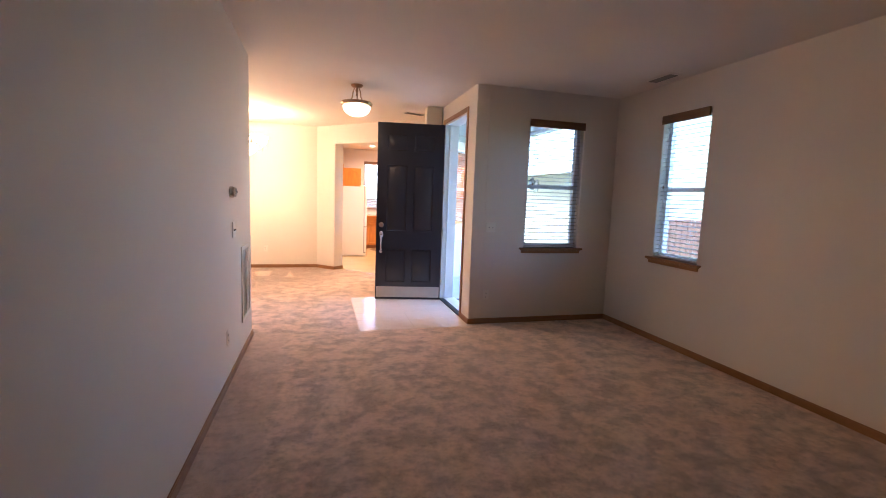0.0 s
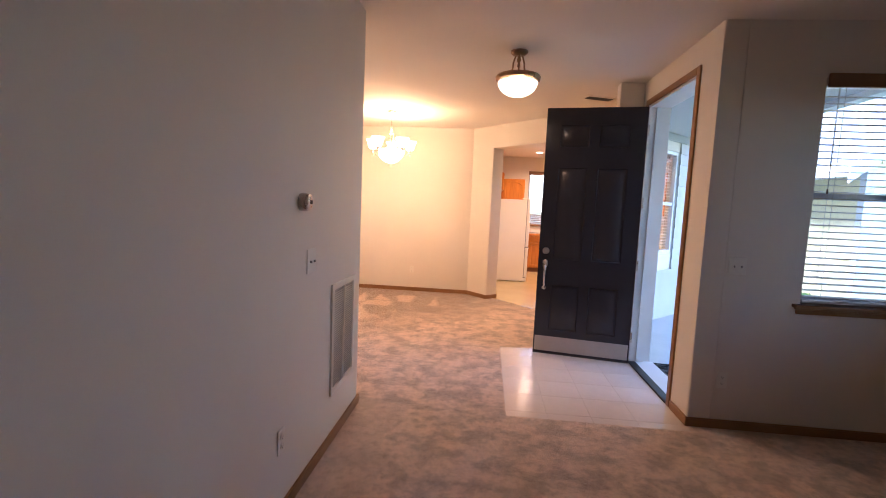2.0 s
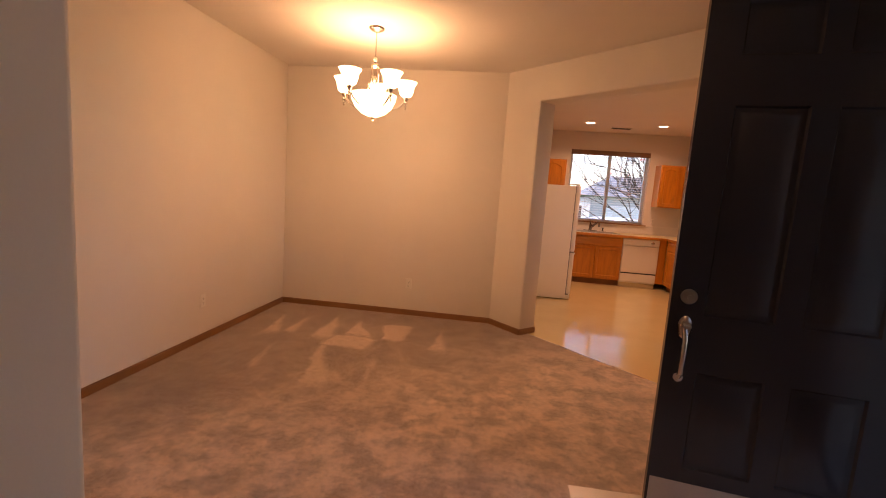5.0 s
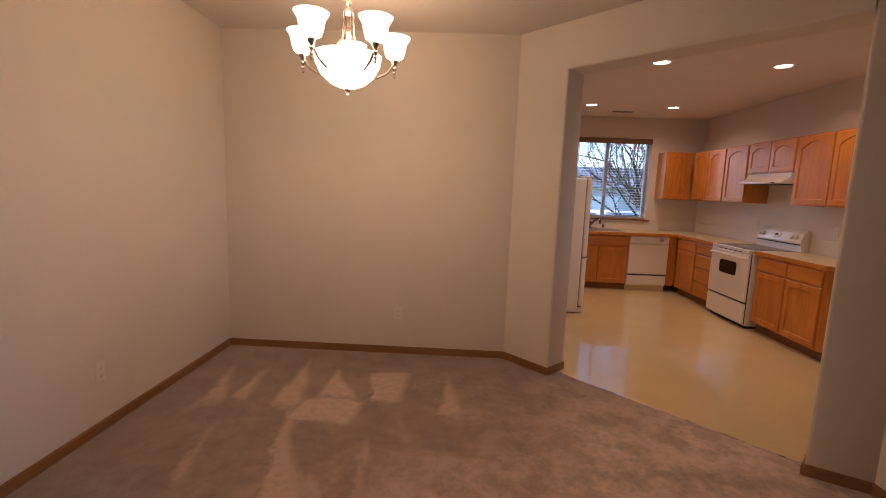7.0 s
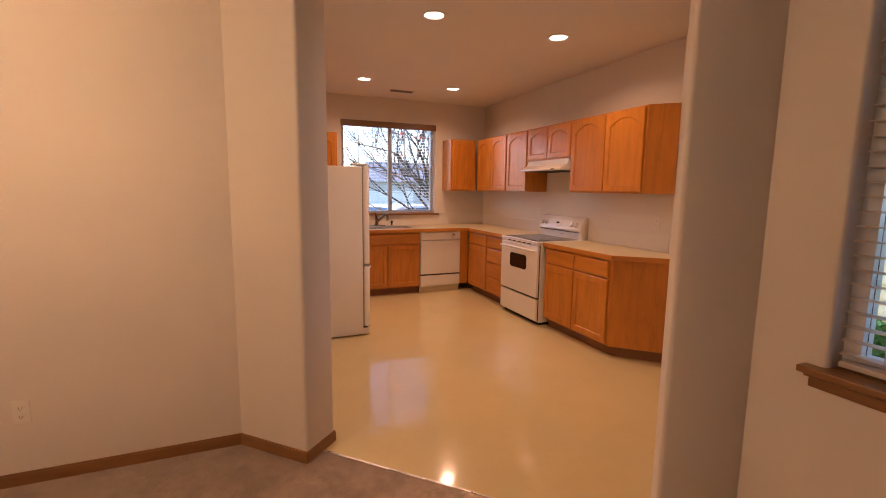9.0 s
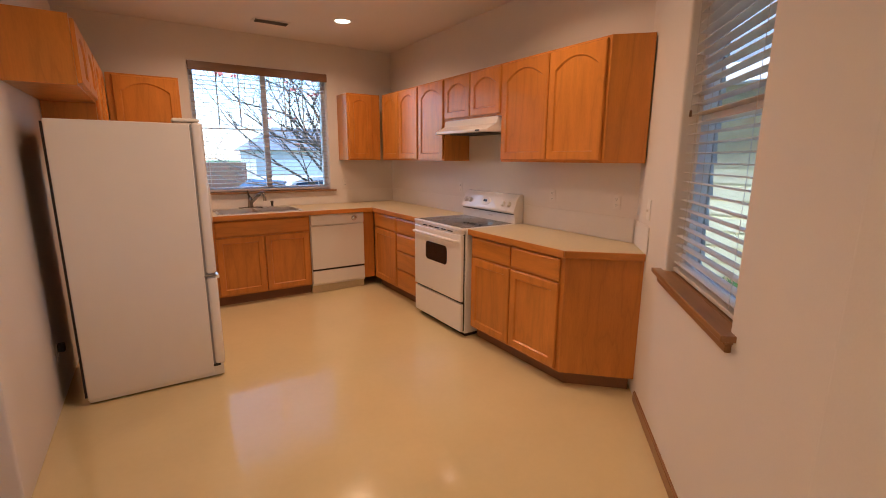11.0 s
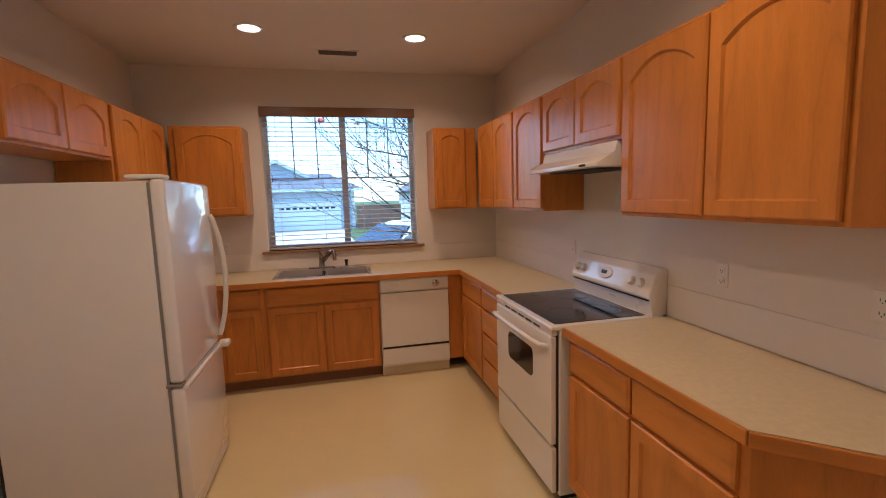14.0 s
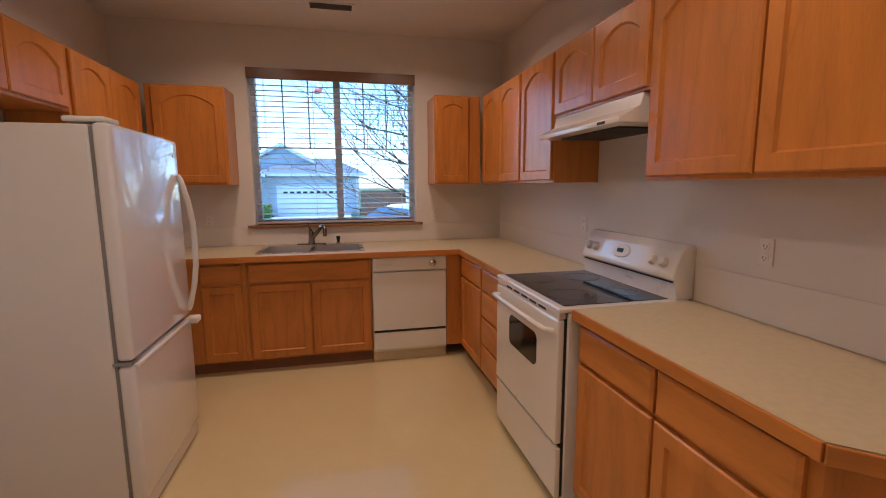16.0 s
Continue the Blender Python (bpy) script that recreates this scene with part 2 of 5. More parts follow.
LOUVRE_GAP = plain("grille_gap", (0.58, 0.56, 0.54), 0.8)
SWITCHGREY = plain("grey_toggle", (0.25, 0.24, 0.23), 0.5)
LAWN = plain("lawn", (0.07, 0.12, 0.03), 0.95, var=0.3, scale=1.5, fine=40, bump=0.8, dist=0.03)
SOIL = plain("bark_mulch", (0.07, 0.045, 0.03), 0.95, var=0.3, scale=6, fine=50, bump=0.9, dist=0.02)
LEAF = plain("hedge_leaf", (0.17, 0.34, 0.05), 0.5, var=0.35, scale=12, fine=60, bump=0.2)
REDLEAF = plain("red_leaf", (0.60, 0.13, 0.09), 0.6, var=0.3, scale=20)
BARK = plain("bark", (0.10, 0.075, 0.06), 0.9, var=0.25, scale=8, fine=60, bump=0.6, dist=0.01)
FENCE = plain("stained_fence", (0.24, 0.10, 0.06), 0.8, var=0.2)
CARPAINT = plain("white_car_paint", (0.8, 0.8, 0.8), 0.12, var=0.01, bump=0.0)
CARGLASS = plain("tinted_car_glass", (0.03, 0.05, 0.08), 0.05, var=0.1, bump=0.0, wear=0.02)
TYRE = plain("tyre_rubber", (0.02, 0.02, 0.02), 0.8, var=0.1)
GLASS = glass_material()
BULB = glow_material("lit_recessed_lens", (1.0, 0.86, 0.66), 1.7)
SHADE = glow_material("lit_alabaster_shade", (1.0, 0.80, 0.46), 1.5)
BOWL = glow_material("lit_frosted_bowl", (1.0, 0.84, 0.56), 0.3)


# ---- mesh helpers ----
def box(bm, x0, x1, y0, y1, z0, z1):
    v = [bm.verts.new((x, y, z)) for z in (z0, z1) for y in (y0, y1) for x in (x0, x1)]
    for f in ((0, 2, 3, 1), (4, 5, 7, 6), (0, 1, 5, 4), (2, 6, 7, 3), (0, 4, 6, 2), (1, 3, 7, 5)):
        bm.faces.new([v[i] for i in f])
    return bm


def boxes(*dims, bevel=0.0, seg=2):
    bm = bmesh.new()
    for d in dims:
        box(bm, *d)
    if bevel:
        bmesh.ops.bevel(bm, geom=bm.edges[:], offset=bevel, segments=seg, affect="EDGES", profile=0.5, clamp_overlap=True)
    return bm


def prism(pts, z0, z1, bm=None):
    bm = bm or bmesh.new()
    lo, hi = [bm.verts.new((x, y, z0)) for x, y in pts], [bm.verts.new((x, y, z1)) for x, y in pts]
    bm.faces.new(lo[::-1])
    bm.faces.new(hi)
    k = len(pts)
    for i in range(k):
        bm.faces.new((lo[i], lo[(i + 1) % k], hi[(i + 1) % k], hi[i]))
    return bm


def lathe(profile, seg=24, centre=(0, 0, 0), bm=None):
    """Turns (radius, height) pairs round an upright axis."""
    bm = bm or bmesh.new()
    rings = []
    for r, z in profile:
        if r < 1e-5:
            rings.append([bm.verts.new((centre[0], centre[1], centre[2] + z))])
        else:
            rings.append([bm.verts.new((centre[0] + r * math.cos(2 * math.pi * i / seg), centre[1] + r * math.sin(2 * math.pi * i / seg), centre[2] + z)) for i in range(seg)])
    for a, b in zip(rings, rings[1:]):
        for i in range(seg):
            j = (i + 1) % seg
            if len(a) == 1 and len(b) > 1:
                bm.faces.new((a[0], b[i], b[j]))
            elif len(b) == 1 and len(a) > 1:
                bm.faces.new((a[i], a[j], b[0]))
            elif len(a) > 1:
                bm.faces.new((a[i], a[j], b[j], b[i]))
    return bm


def tube(points, radius, seg=8, bm=None, end=None):
    """A round bar along points; end: the last radius where it tapers."""
    bm = bm or bmesh.new()
    pts = [Vector(p) for p in points]
    end = radius if end is None else end
    rings = []
    for i, p in enumerate(pts):
        d = (pts[min(i + 1, len(pts) - 1)] - pts[max(i - 1, 0)]).normalized()
        a = d.orthogonal().normalized() if i == 0 else (rings[-1][1] - d * rings[-1][1].dot(d)).normalized()
        c = d.cross(a)
        r = radius + (end - radius) * i / max(1, len(pts) - 1)
        rings.append(([bm.verts.new(p + r * (a * math.cos(2 * math.pi * k / seg) + c * math.sin(2 * math.pi * k / seg))) for k in range(seg)], a))
    for (a, _), (b, _) in zip(rings, rings[1:]):
        for k in range(seg):
            bm.faces.new((a[k], a[(k + 1) % seg], b[(k + 1) % seg], b[k]))
    bm.faces.new(rings[0][0][::-1])
    bm.faces.new(rings[-1][0])
    return bm


def mesh_of(name, bm, material, smooth=False):
    bmesh.ops.recalc_face_normals(bm, faces=bm.faces[:])
    me = bpy.data.meshes.new(name)
    bm.to_mesh(me)
    bm.free()
    me.materials.append(material)
    if smooth:
        me.shade_smooth()
        me.set_sharp_from_angle(angle=radians(38))
    return me


def part(name, bm, material, parent, label="", smooth=False):
    """One mesh object under a thing or under a part; bm may be a finished mesh, to share it."""
    me = bm if isinstance(bm, bpy.types.Mesh) else mesh_of(name, bm, material, smooth)
    ob = new(name, me)
    ob.parent = parent
    if label:
        tagged(ob, label)
    return ob


def thing(name, m, label, category, group="", kind=""):
    ob = new(name)
    ob.empty_display_size = 0.1
    ob.matrix_world = m
    return tagged(ob, label, category, group, kind)


def structure(name, bm, material, label, category, smooth=False):
    return tagged(new(name, mesh_of(name, bm, material, smooth)), label, category, "", "structure")


def wall_run(length, height, thick, holes=(), round_ends=(False, False), r=0.018):
    """A wall along x with its room face at y = 0 and its thickness towards +y; holes are (x0, x1, z0, z1)."""
    xs = sorted({0.0, length, *(h[0] for h in holes), *(h[1] for h in holes)})
    zs = sorted({0.0, height, *(h[2] for h in holes), *(h[3] for h in holes)})
    bm = bmesh.new()
    grid = {}

    def vert(i, y, k):
        key = (i, y, k)
        if key not in grid:
            grid[key] = bm.verts.new((xs[i], y, zs[k]))
        return grid[key]

    def solid(i, k):
        if not (0 <= i < len(xs) - 1 and 0 <= k < len(zs) - 1):
            return False
        cx, cz = (xs[i] + xs[i + 1]) / 2, (zs[k] + zs[k + 1]) / 2
        return not any(h[0] < cx < h[1] and h[2] < cz < h[3] for h in holes)

    for i in range(len(xs) - 1):
        for k in range(len(zs) - 1):
            if not solid(i, k):
                continue
            bm.faces.new((vert(i, 0, k), vert(i + 1, 0, k), vert(i + 1, 0, k + 1), vert(i, 0, k + 1)))
            bm.faces.new((vert(i, thick, k), vert(i, thick, k + 1), vert(i + 1, thick, k + 1), vert(i + 1, thick, k)))
            if not solid(i - 1, k):
                bm.faces.new((vert(i, 0, k), vert(i, 0, k + 1), vert(i, thick, k + 1), vert(i, thick, k)))
            if not solid(i + 1, k):
                bm.faces.new((vert(i + 1, 0, k), vert(i + 1, thick, k), vert(i + 1, thick, k + 1), vert(i + 1, 0, k + 1)))
            if not solid(i, k - 1):
                bm.faces.new((vert(i, 0, k), vert(i, thick, k), vert(i + 1, thick, k), vert(i + 1, 0, k)))
            if not solid(i, k + 1):
                bm.faces.new((vert(i, 0, k + 1), vert(i + 1, 0, k + 1), vert(i + 1, thick, k + 1), vert(i, thick, k + 1)))
    pick = []
    for e in bm.edges:
        a, b = e.verts[0].co, e.verts[1].co
        if abs(a.y - b.y) > 1e-6 or len(e.link_faces) != 2 or abs(e.link_faces[0].normal.dot(e.link_faces[1].normal)) > 0.5:
            continue
        mx, mz = (a.x + b.x) / 2, (a.z + b.z) / 2
        hole = any(h[0] - 1e-4 <= mx <= h[1] + 1e-4 and h[2] - 1e-4 <= mz <= h[3] + 1e-4 for h in holes) and mz > 1e-4
        end = (round_ends[0] and mx < 1e-4) or (round_ends[1] and mx > length - 1e-4)
        if hole or (end and a.y < 1e-6 and abs(a.x - b.x) < 1e-6):
            pick.append(e)
    if pick:
        bmesh.ops.bevel(bm, geom=pick, offset=r, segments=3, affect="EDGES", profile=0.5)
    return bm


H = 2.72


def build_wall(name, m, length, thick=0.15, holes=(), round_ends=(False, False), label="off-white painted plaster wall with fine orange-peel texture"):
    ob = structure(name, wall_run(length, H, thick, holes, round_ends), PAINT, label, "wall", True)
    ob.matrix_world = m
    return ob


def along(x0, y0, x1, y1, z=0.0):
    """A pose at the first point whose x runs to the second; the wall's thickness lies to the left of that way."""
    return pose(x0, y0, z, 0, 0, math.degrees(math.atan2(y1 - y0, x1 - x0)))


# ---- structure ----
R2 = math.sqrt(2)
# room faces run so that the outside is to the left of the way
build_wall("wall_living_left", along(-0.332, -2.6, -0.332, 4.455), 7.055, 0.12, (), (False, True))
build_wall("wall_dining_south", along(-0.44, 4.455, -2.205, 4.455), 1.765, 0.12)
build_wall("wall_dining_left", along(-2.205, 4.28, -2.205, 8.95), 4.67)
build_wall("wall_dining_far", along(-2.205, 8.80, 0.29, 8.80), 2.495, 0.12)
DIAG = along(0.145, 8.915, 2.1, 6.96)
D0 = 0.622
D1 = 2.27
build_wall("wall_diagonal", DIAG, D1, 0.235, ((D0, D1, 0.0, 2.38),))
PILLAR = [(1.752, 7.312), (2.0, 7.175), (2.15, 7.175), (2.15, 7.25), (2.045, 7.335), (1.917, 7.478)]
bm = prism(PILLAR, 0, H)
posts = [e for e in bm.edges if abs(e.verts[0].co.z - e.verts[1].co.z) > 1 and e.verts[0].co.x < 1.95]
bmesh.ops.bevel(bm, geom=posts, offset=0.022, segments=4, affect="EDGES", profile=0.5)
structure("wall_pillar", bm, PAINT, "off-white painted pillar with rounded corners beside the kitchen opening", "wall", True)
build_wall("wall_kitchen_left", along(0.51, 8.86, 0.51, 12.73), 3.87, 0.12)
KW = (1.50, 2.90, 1.075, 2.375)
build_wall("wall_kitchen_far", along(0.39, 12.58, 3.88, 12.58), 3.49, 0.15, ((KW[0] - 0.39, KW[1] - 0.39, KW[2], KW[3]),))
build_wall("wall_kitchen_right", along(3.73, 12.58, 3.73, 8.98), 3.6)
NOOK = along(3.73, 9.02, 2.03, 7.32)
NW = (0.75, 1.565, 0.90, 2.38)
build_wall("wall_nook", NOOK, 1.7 * R2, 0.15, (NW,))
DOOR = (1.318, 2.298, 0.0, 2.47)
DW = (0.223, 1.013, 0.90, 2.38)
build_wall("wall_entry", along(2.0, 7.173, 2.0, 4.545), 2.628, 0.15, (DW, DOOR), (False, True))
W1 = (0.655, 1.36, 0.90, 2.38)
build_wall("wall_living_front", along(2.152, 4.545, 3.815, 4.545), 1.663, 0.15, ((W1[0] - 0.152, W1[1] - 0.152, W1[2], W1[3]),))
build_wall("wall_living_right", along(3.815, 4.69, 3.815, -2.6), 7.29, 0.15, ((0.92, 1.515, 0.90, 2.375),))
build_wall("wall_living_back", along(3.815, -2.6, -0.45, -2.6), 4.265)
structure("wall_chase", boxes((1.768, 2.0, 6.01, 6.13, 0, H), bevel=0.012), PAINT, "boxed-out corner of off-white painted wall", "wall", True)

HULL = [(-0.5, -2.75), (4.0, -2.75), (4.0, 4.7), (2.15, 4.7), (2.15, 7.2), (3.9, 8.95), (3.9, 12.74), (0.38, 12.74), (0.38, 9.0), (-2.42, 9.0), (-2.42, 4.26), (-0.5, 4.26)]
structure("ceiling", prism(HULL, H, H + 0.1), CEIL, "flat off-white painted ceiling with light texture", "ceiling")
structure("floor_slab", prism(HULL, -0.12, -0.012), GROUT, "concrete floor slab", "floor")
# carpet up to the tile and to the kitchen's diagonal line
CARP = [(-0.332, -2.6), (3.815, -2.6), (3.815, 4.545), (2.0, 4.545), (2.0, 4.45), (0.745, 4.45), (0.745, 6.05), (2.0, 6.05), (2.0, 7.175), (1.86, 7.375), (0.665, 8.57), (0.585, 8.49), (0.28, 8.80), (-2.205, 8.80), (-2.205, 4.455), (-0.332, 4.455)]
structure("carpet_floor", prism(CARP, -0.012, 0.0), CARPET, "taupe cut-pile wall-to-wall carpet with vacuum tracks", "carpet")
VIN = [(0.663, 8.575), (1.86, 7.378), (2.0, 7.2), (2.06, 7.32), (3.75, 9.02), (3.75, 12.6), (0.5, 12.6), (0.5, 8.9), (0.6, 8.65)]
structure("vinyl_floor", prism(VIN, -0.012, -0.002), VINYL, "cream glossy sheet vinyl kitchen floor", "floor")
strip = structure("carpet_strip", boxes((0, 1.68, -0.006, 0.006, -0.004, 0.003)), STEEL, "thin metal carpet edge strip at kitchen floor", "trim")
strip.matrix_world = along(0.663, 8.572, 1.862, 7.373)


def baseboard(x0, y0, x1, y1, material=None):
    d = math.hypot(x1 - x0, y1 - y0)
    ob = structure("baseboard", boxes((0, d, -0.012, 0.0, 0.0, 0.055), (0, d, -0.008, 0.0, 0.055, 0.062)), material or TRIM_X, "narrow oak baseboard", "baseboard")
    ob.matrix_world = along(x0, y0, x1, y1)


for run in ((-0.332, -2.6, -0.332, 4.455), (-0.32, 4.455, -2.205, 4.455), (-2.205, 4.455, -2.205, 8.80), (-2.205, 8.80, 0.26, 8.80), (0.26, 8.80, 0.588, 8.472), (0.582, 8.478, 0.75, 8.646),
            (1.917, 7.478, 1.745, 7.305), (1.745, 7.316, 2.0, 7.175), (2.0, 7.175, 2.0, 5.915), (2.0, 4.81, 2.0, 4.545), (1.988, 4.545, 3.815, 4.545), (3.815, 4.545, 3.815, -2.6), (3.44, 8.73, 2.035, 7.325), (3.815, -2.6, -0.332, -2.6)):
    baseboard(*run)


# ---- entry tile ----
tile_floor = structure("tile_floor", prism([(0.745, 4.45), (2.15, 4.45), (2.15, 6.05), (0.745, 6.05)], -0.012, -0.0018), GROUT, "square ceramic entry tiles with pale grout", "floor")


# ---- windows and blinds ----
def window_unit(name, m, w, h, split, label, depth=0.15, gridded=False, tilt=5.0, group="windows", apron=True, inset=0.012):
    """A vinyl window in an opening w by h. x along the wall, y outwards, z up from the opening's foot."""
    win = thing(name, m, label, "window", group, "structure")
    f, y0, y1 = 0.045, depth - 0.07, depth - 0.01
    part("window_frame", boxes((0, w, y0, y1, 0, f), (0, w, y0, y1, h - f, h), (0, f, y0, y1, f, h - f), (w - f, w, y0, y1, f, h - f)), VINYL_FRAME, win)
    if split == "up":
        z = h * 0.49
        part("meeting_rail", boxes((f, w - f, y0 + 0.005, y1 - 0.01, z - 0.022, z + 0.022), bevel=0.004), VINYL_FRAME, win)
        panes = [(f, w - f, f, z - 0.022), (f, w - f, z + 0.022, h - f)]
    else:
        x = w * 0.515
        part("meeting_stile", boxes((x - 0.03, x + 0.03, y0 + 0.005, y1 - 0.01, f, h - f), bevel=0.004), VINYL_FRAME, win)
        panes = [(f, x - 0.03, f, h - f), (x + 0.03, w - f, f, h - f)]
    for a, b, c, d in panes:
        g = part("pane", boxes((a, b, y1 - 0.034, y1 - 0.028, c, d)), GLASS, win)
        g.visible_shadow = False
        if gridded:
            zz = c + (d - c) * 0.52
            bars = [(a + (b - a) * k / 3 - 0.006, a + (b - a) * k / 3 + 0.006, y1 - 0.026, y1 - 0.02, zz, d) for k in (1, 2)]
            part("glazing_bar", boxes((a, b, y1 - 0.026, y1 - 0.02, zz - 0.006, zz + 0.006), *bars), VINYL_FRAME, win)
    part("window_sill", boxes((-0.06, w + 0.06, -0.045, 0.03, -0.018, 0.004), (0.002, w - 0.002, 0.03, y0, -0.01, 0.004), bevel=0.004), TRIM_X, win, "stained oak stool")
    if apron:
        part("apron", boxes((-0.035, w + 0.035, -0.02, 0.0, -0.062, -0.018), (-0.045, w + 0.045, -0.03, 0.0, -0.03, -0.018), bevel=0.003), TRIM_X, win)
    blind = thing(name.replace("window", "blind").rstrip("_0123456789"), m, "cream horizontal slat blind with stained wood valance, lowered and open", "blind", "window blinds")
    yb = inset
    part("valance", boxes((-0.004, w + 0.004, yb - 0.035, yb - 0.015, h - 0.075, h + 0.012), bevel=0.004), VALANCE, blind, "stained wood valance")
    part("headrail", boxes((0.01, w - 0.01, yb, yb + 0.05, h - 0.05, h - 0.004)), SLAT, blind)
    bm = bmesh.new()
    sec = [(-0.024, 0.0), (-0.012, 0.0022), (0.0, 0.003), (0.012, 0.0022), (0.024, 0.0)]
    loops = [[bm.verts.new((x, yy, zz + o)) for x in (0.012, w - 0.012)] for o in (0, 0.0026) for yy, zz in sec]
    for k in range(4):
        bm.faces.new((loops[k][0], loops[k][1], loops[k + 1][1], loops[k + 1][0]))
        bm.faces.new((loops[5 + k][0], loops[6 + k][0], loops[6 + k][1], loops[5 + k][1]))
    for a, b in ((0, 5), (4, 9)):
        bm.faces.new((loops[a][0], loops[a][1], loops[b][1], loops[b][0]))
    slat = mesh_of("slat", bm, SLAT)
    count = int((h - 0.12) / 0.0435)
    for k in range(count):
        s = part("slat", slat, SLAT, blind)
        s.matrix_basis = pose(0, yb + 0.027, 0.052 + k * 0.0435, tilt + random.uniform(-1.5, 1.5), random.uniform(-0.1, 0.1), 0)
    part("bottom_rail", boxes((0.012, w - 0.012, yb + 0.003, yb + 0.051, 0.012, 0.03), bevel=0.004), SLAT, blind)
    for x in ([0.12, w - 0.12] if w < 1.2 else [0.12, w * 0.37, w * 0.63, w - 0.12]):
        part("ladder_cord", boxes(*[(x - 0.0012, x + 0.0012, yb + d, yb + d + 0.0015, 0.03, h - 0.05) for d in (0.001, 0.052)]), SLAT, blind)
    part("tilt_cord", tube([(0.07, yb - 0.012, h - 0.06), (0.072, yb - 0.012, h * 0.52)], 0.0018, 6), SLAT, blind)
    part("tassel", lathe([(0.0, 0), (0.007, 0.004), (0.005, 0.03), (0.0, 0.034)], 10, (0.072, yb - 0.012, h * 0.52 - 0.034)), VALANCE, blind)
    return win


window_unit("window_1", along(2.655, 4.545, 3.84, 4.545, W1[2]), W1[1] - W1[0], W1[3] - W1[2], "up", "white vinyl single-hung window with oak sill")
window_unit("window_2", along(3.815, 3.77, 3.815, 0, 0.90), 0.595, 1.475, "up", "white vinyl single-hung window with oak sill")
window_unit("window_3", along(KW[0], 12.58, 4, 12.58, KW[2]), KW[1] - KW[0], KW[3] - KW[2], "side", "white vinyl sliding window with oak sill over the sink", gridded=True, tilt=3.0, apron=False)
window_unit("window_4", NOOK @ pose(NW[0], 0, NW[2]), NW[1] - NW[0], NW[3] - NW[2], "up", "white vinyl single-hung window with oak sill in the angled nook wall", tilt=-4.0, inset=0.035)
window_unit("window_5", along(2.0, 6.95, 2.0, 0, DW[2]), DW[1] - DW[0], DW[3] - DW[2], "up", "white vinyl single-hung window with oak sill beside the entry", tilt=-3.0, inset=0.03)


# ---- front door ----
def panelled(w, h, t, cells, inset=0.018, drop=0.009, raise_=0.006, both=True):
    """A slab with moulded panels; cells are (x0, x1, z0, z1)."""
    xs = sorted({0.0, w, *(c[0] for c in cells), *(c[1] for c in cells)})
    zs = sorted({0.0, h, *(c[2] for c in cells), *(c[3] for c in cells)})
    bm = bmesh.new()
    g = {}

    def vert(i, y, k):
        if (i, y, k) not in g:
            g[(i, y, k)] = bm.verts.new((xs[i], y, zs[k]))
        return g[(i, y, k)]

    picks = []
    nx, nz = len(xs) - 1, len(zs) - 1
    for i in range(nx):
        for k in range(nz):
            a = bm.faces.new((vert(i, 0, k), vert(i + 1, 0, k), vert(i + 1, 0, k + 1), vert(i, 0, k + 1)))
            b = bm.faces.new((vert(i, t, k), vert(i, t, k + 1), vert(i + 1, t, k + 1), vert(i + 1, t, k)))
            cx, cz = (xs[i] + xs[i + 1]) / 2, (zs[k] + zs[k + 1]) / 2
            if any(c[0] < cx < c[1] and c[2] < cz < c[3] for c in cells):
                picks.append(a)
                if both:
                    picks.append(b)
    for i in range(nx):
        bm.faces.new((vert(i, 0, 0), vert(i, t, 0), vert(i + 1, t, 0), vert(i + 1, 0, 0)))
        bm.faces.new((vert(i, 0, nz), vert(i + 1, 0, nz), vert(i + 1, t, nz), vert(i, t, nz)))
    for k in range(nz):
        bm.faces.new((vert(0, 0, k), vert(0, 0, k + 1), vert(0, t, k + 1), vert(0, t, k)))
        bm.faces.new((vert(nx, 0, k), vert(nx, t, k), vert(nx, t, k + 1), vert(nx, 0, k + 1)))
    bm.normal_update()
    bmesh.ops.inset_individual(bm, faces=picks, thickness=inset * 0.5, depth=-drop)
    if raise_:
        bmesh.ops.inset_individual(bm, faces=picks, thickness=inset, depth=0.0)
        bmesh.ops.inset_individual(bm, faces=picks, thickness=inset, depth=raise_)
    return bm


casing = thing("door_casing", pose(2.0, 0, 0), "stained oak door casing and white jamb of the open front door", "door casing", "", "structure")
part("casing_post", boxes((-0.014, 0.0, 4.82, 4.875, 0, 2.525), bevel=0.004), TRIM_Z, casing)
part("casing_head", boxes((-0.014, 0.0, 4.875, 5.91, 2.47, 2.525), bevel=0.004), TRIM_Y, casing)
part("casing_post", boxes((-0.014, 0.0, 5.855, 5.91, 0, 2.47), bevel=0.004), TRIM_Z, casing)
part("jamb", boxes((0.0, 0.19, 4.875, 4.897, 0.02, 2.45), (0.0, 0.19, 5.833, 5.855, 0.02, 2.45), (0.0, 0.19, 4.875, 5.855, 2.45, 2.47), (0.06, 0.075, 4.897, 4.909, 0.02, 2.45), (0.06, 0.075, 5.821, 5.833, 0.02, 2.45)), WHITETRIM, casing, "white painted door jamb")
part("threshold", boxes((-0.01, 0.06, 4.897, 5.833, -0.006, 0.014), bevel=0.004), DARK, casing, "dark door threshold")
part("outer_sill", boxes((0.06, 0.24, 4.855, 5.875, -0.05, 0.008), bevel=0.005), WHITETRIM, casing, "white outer sill")

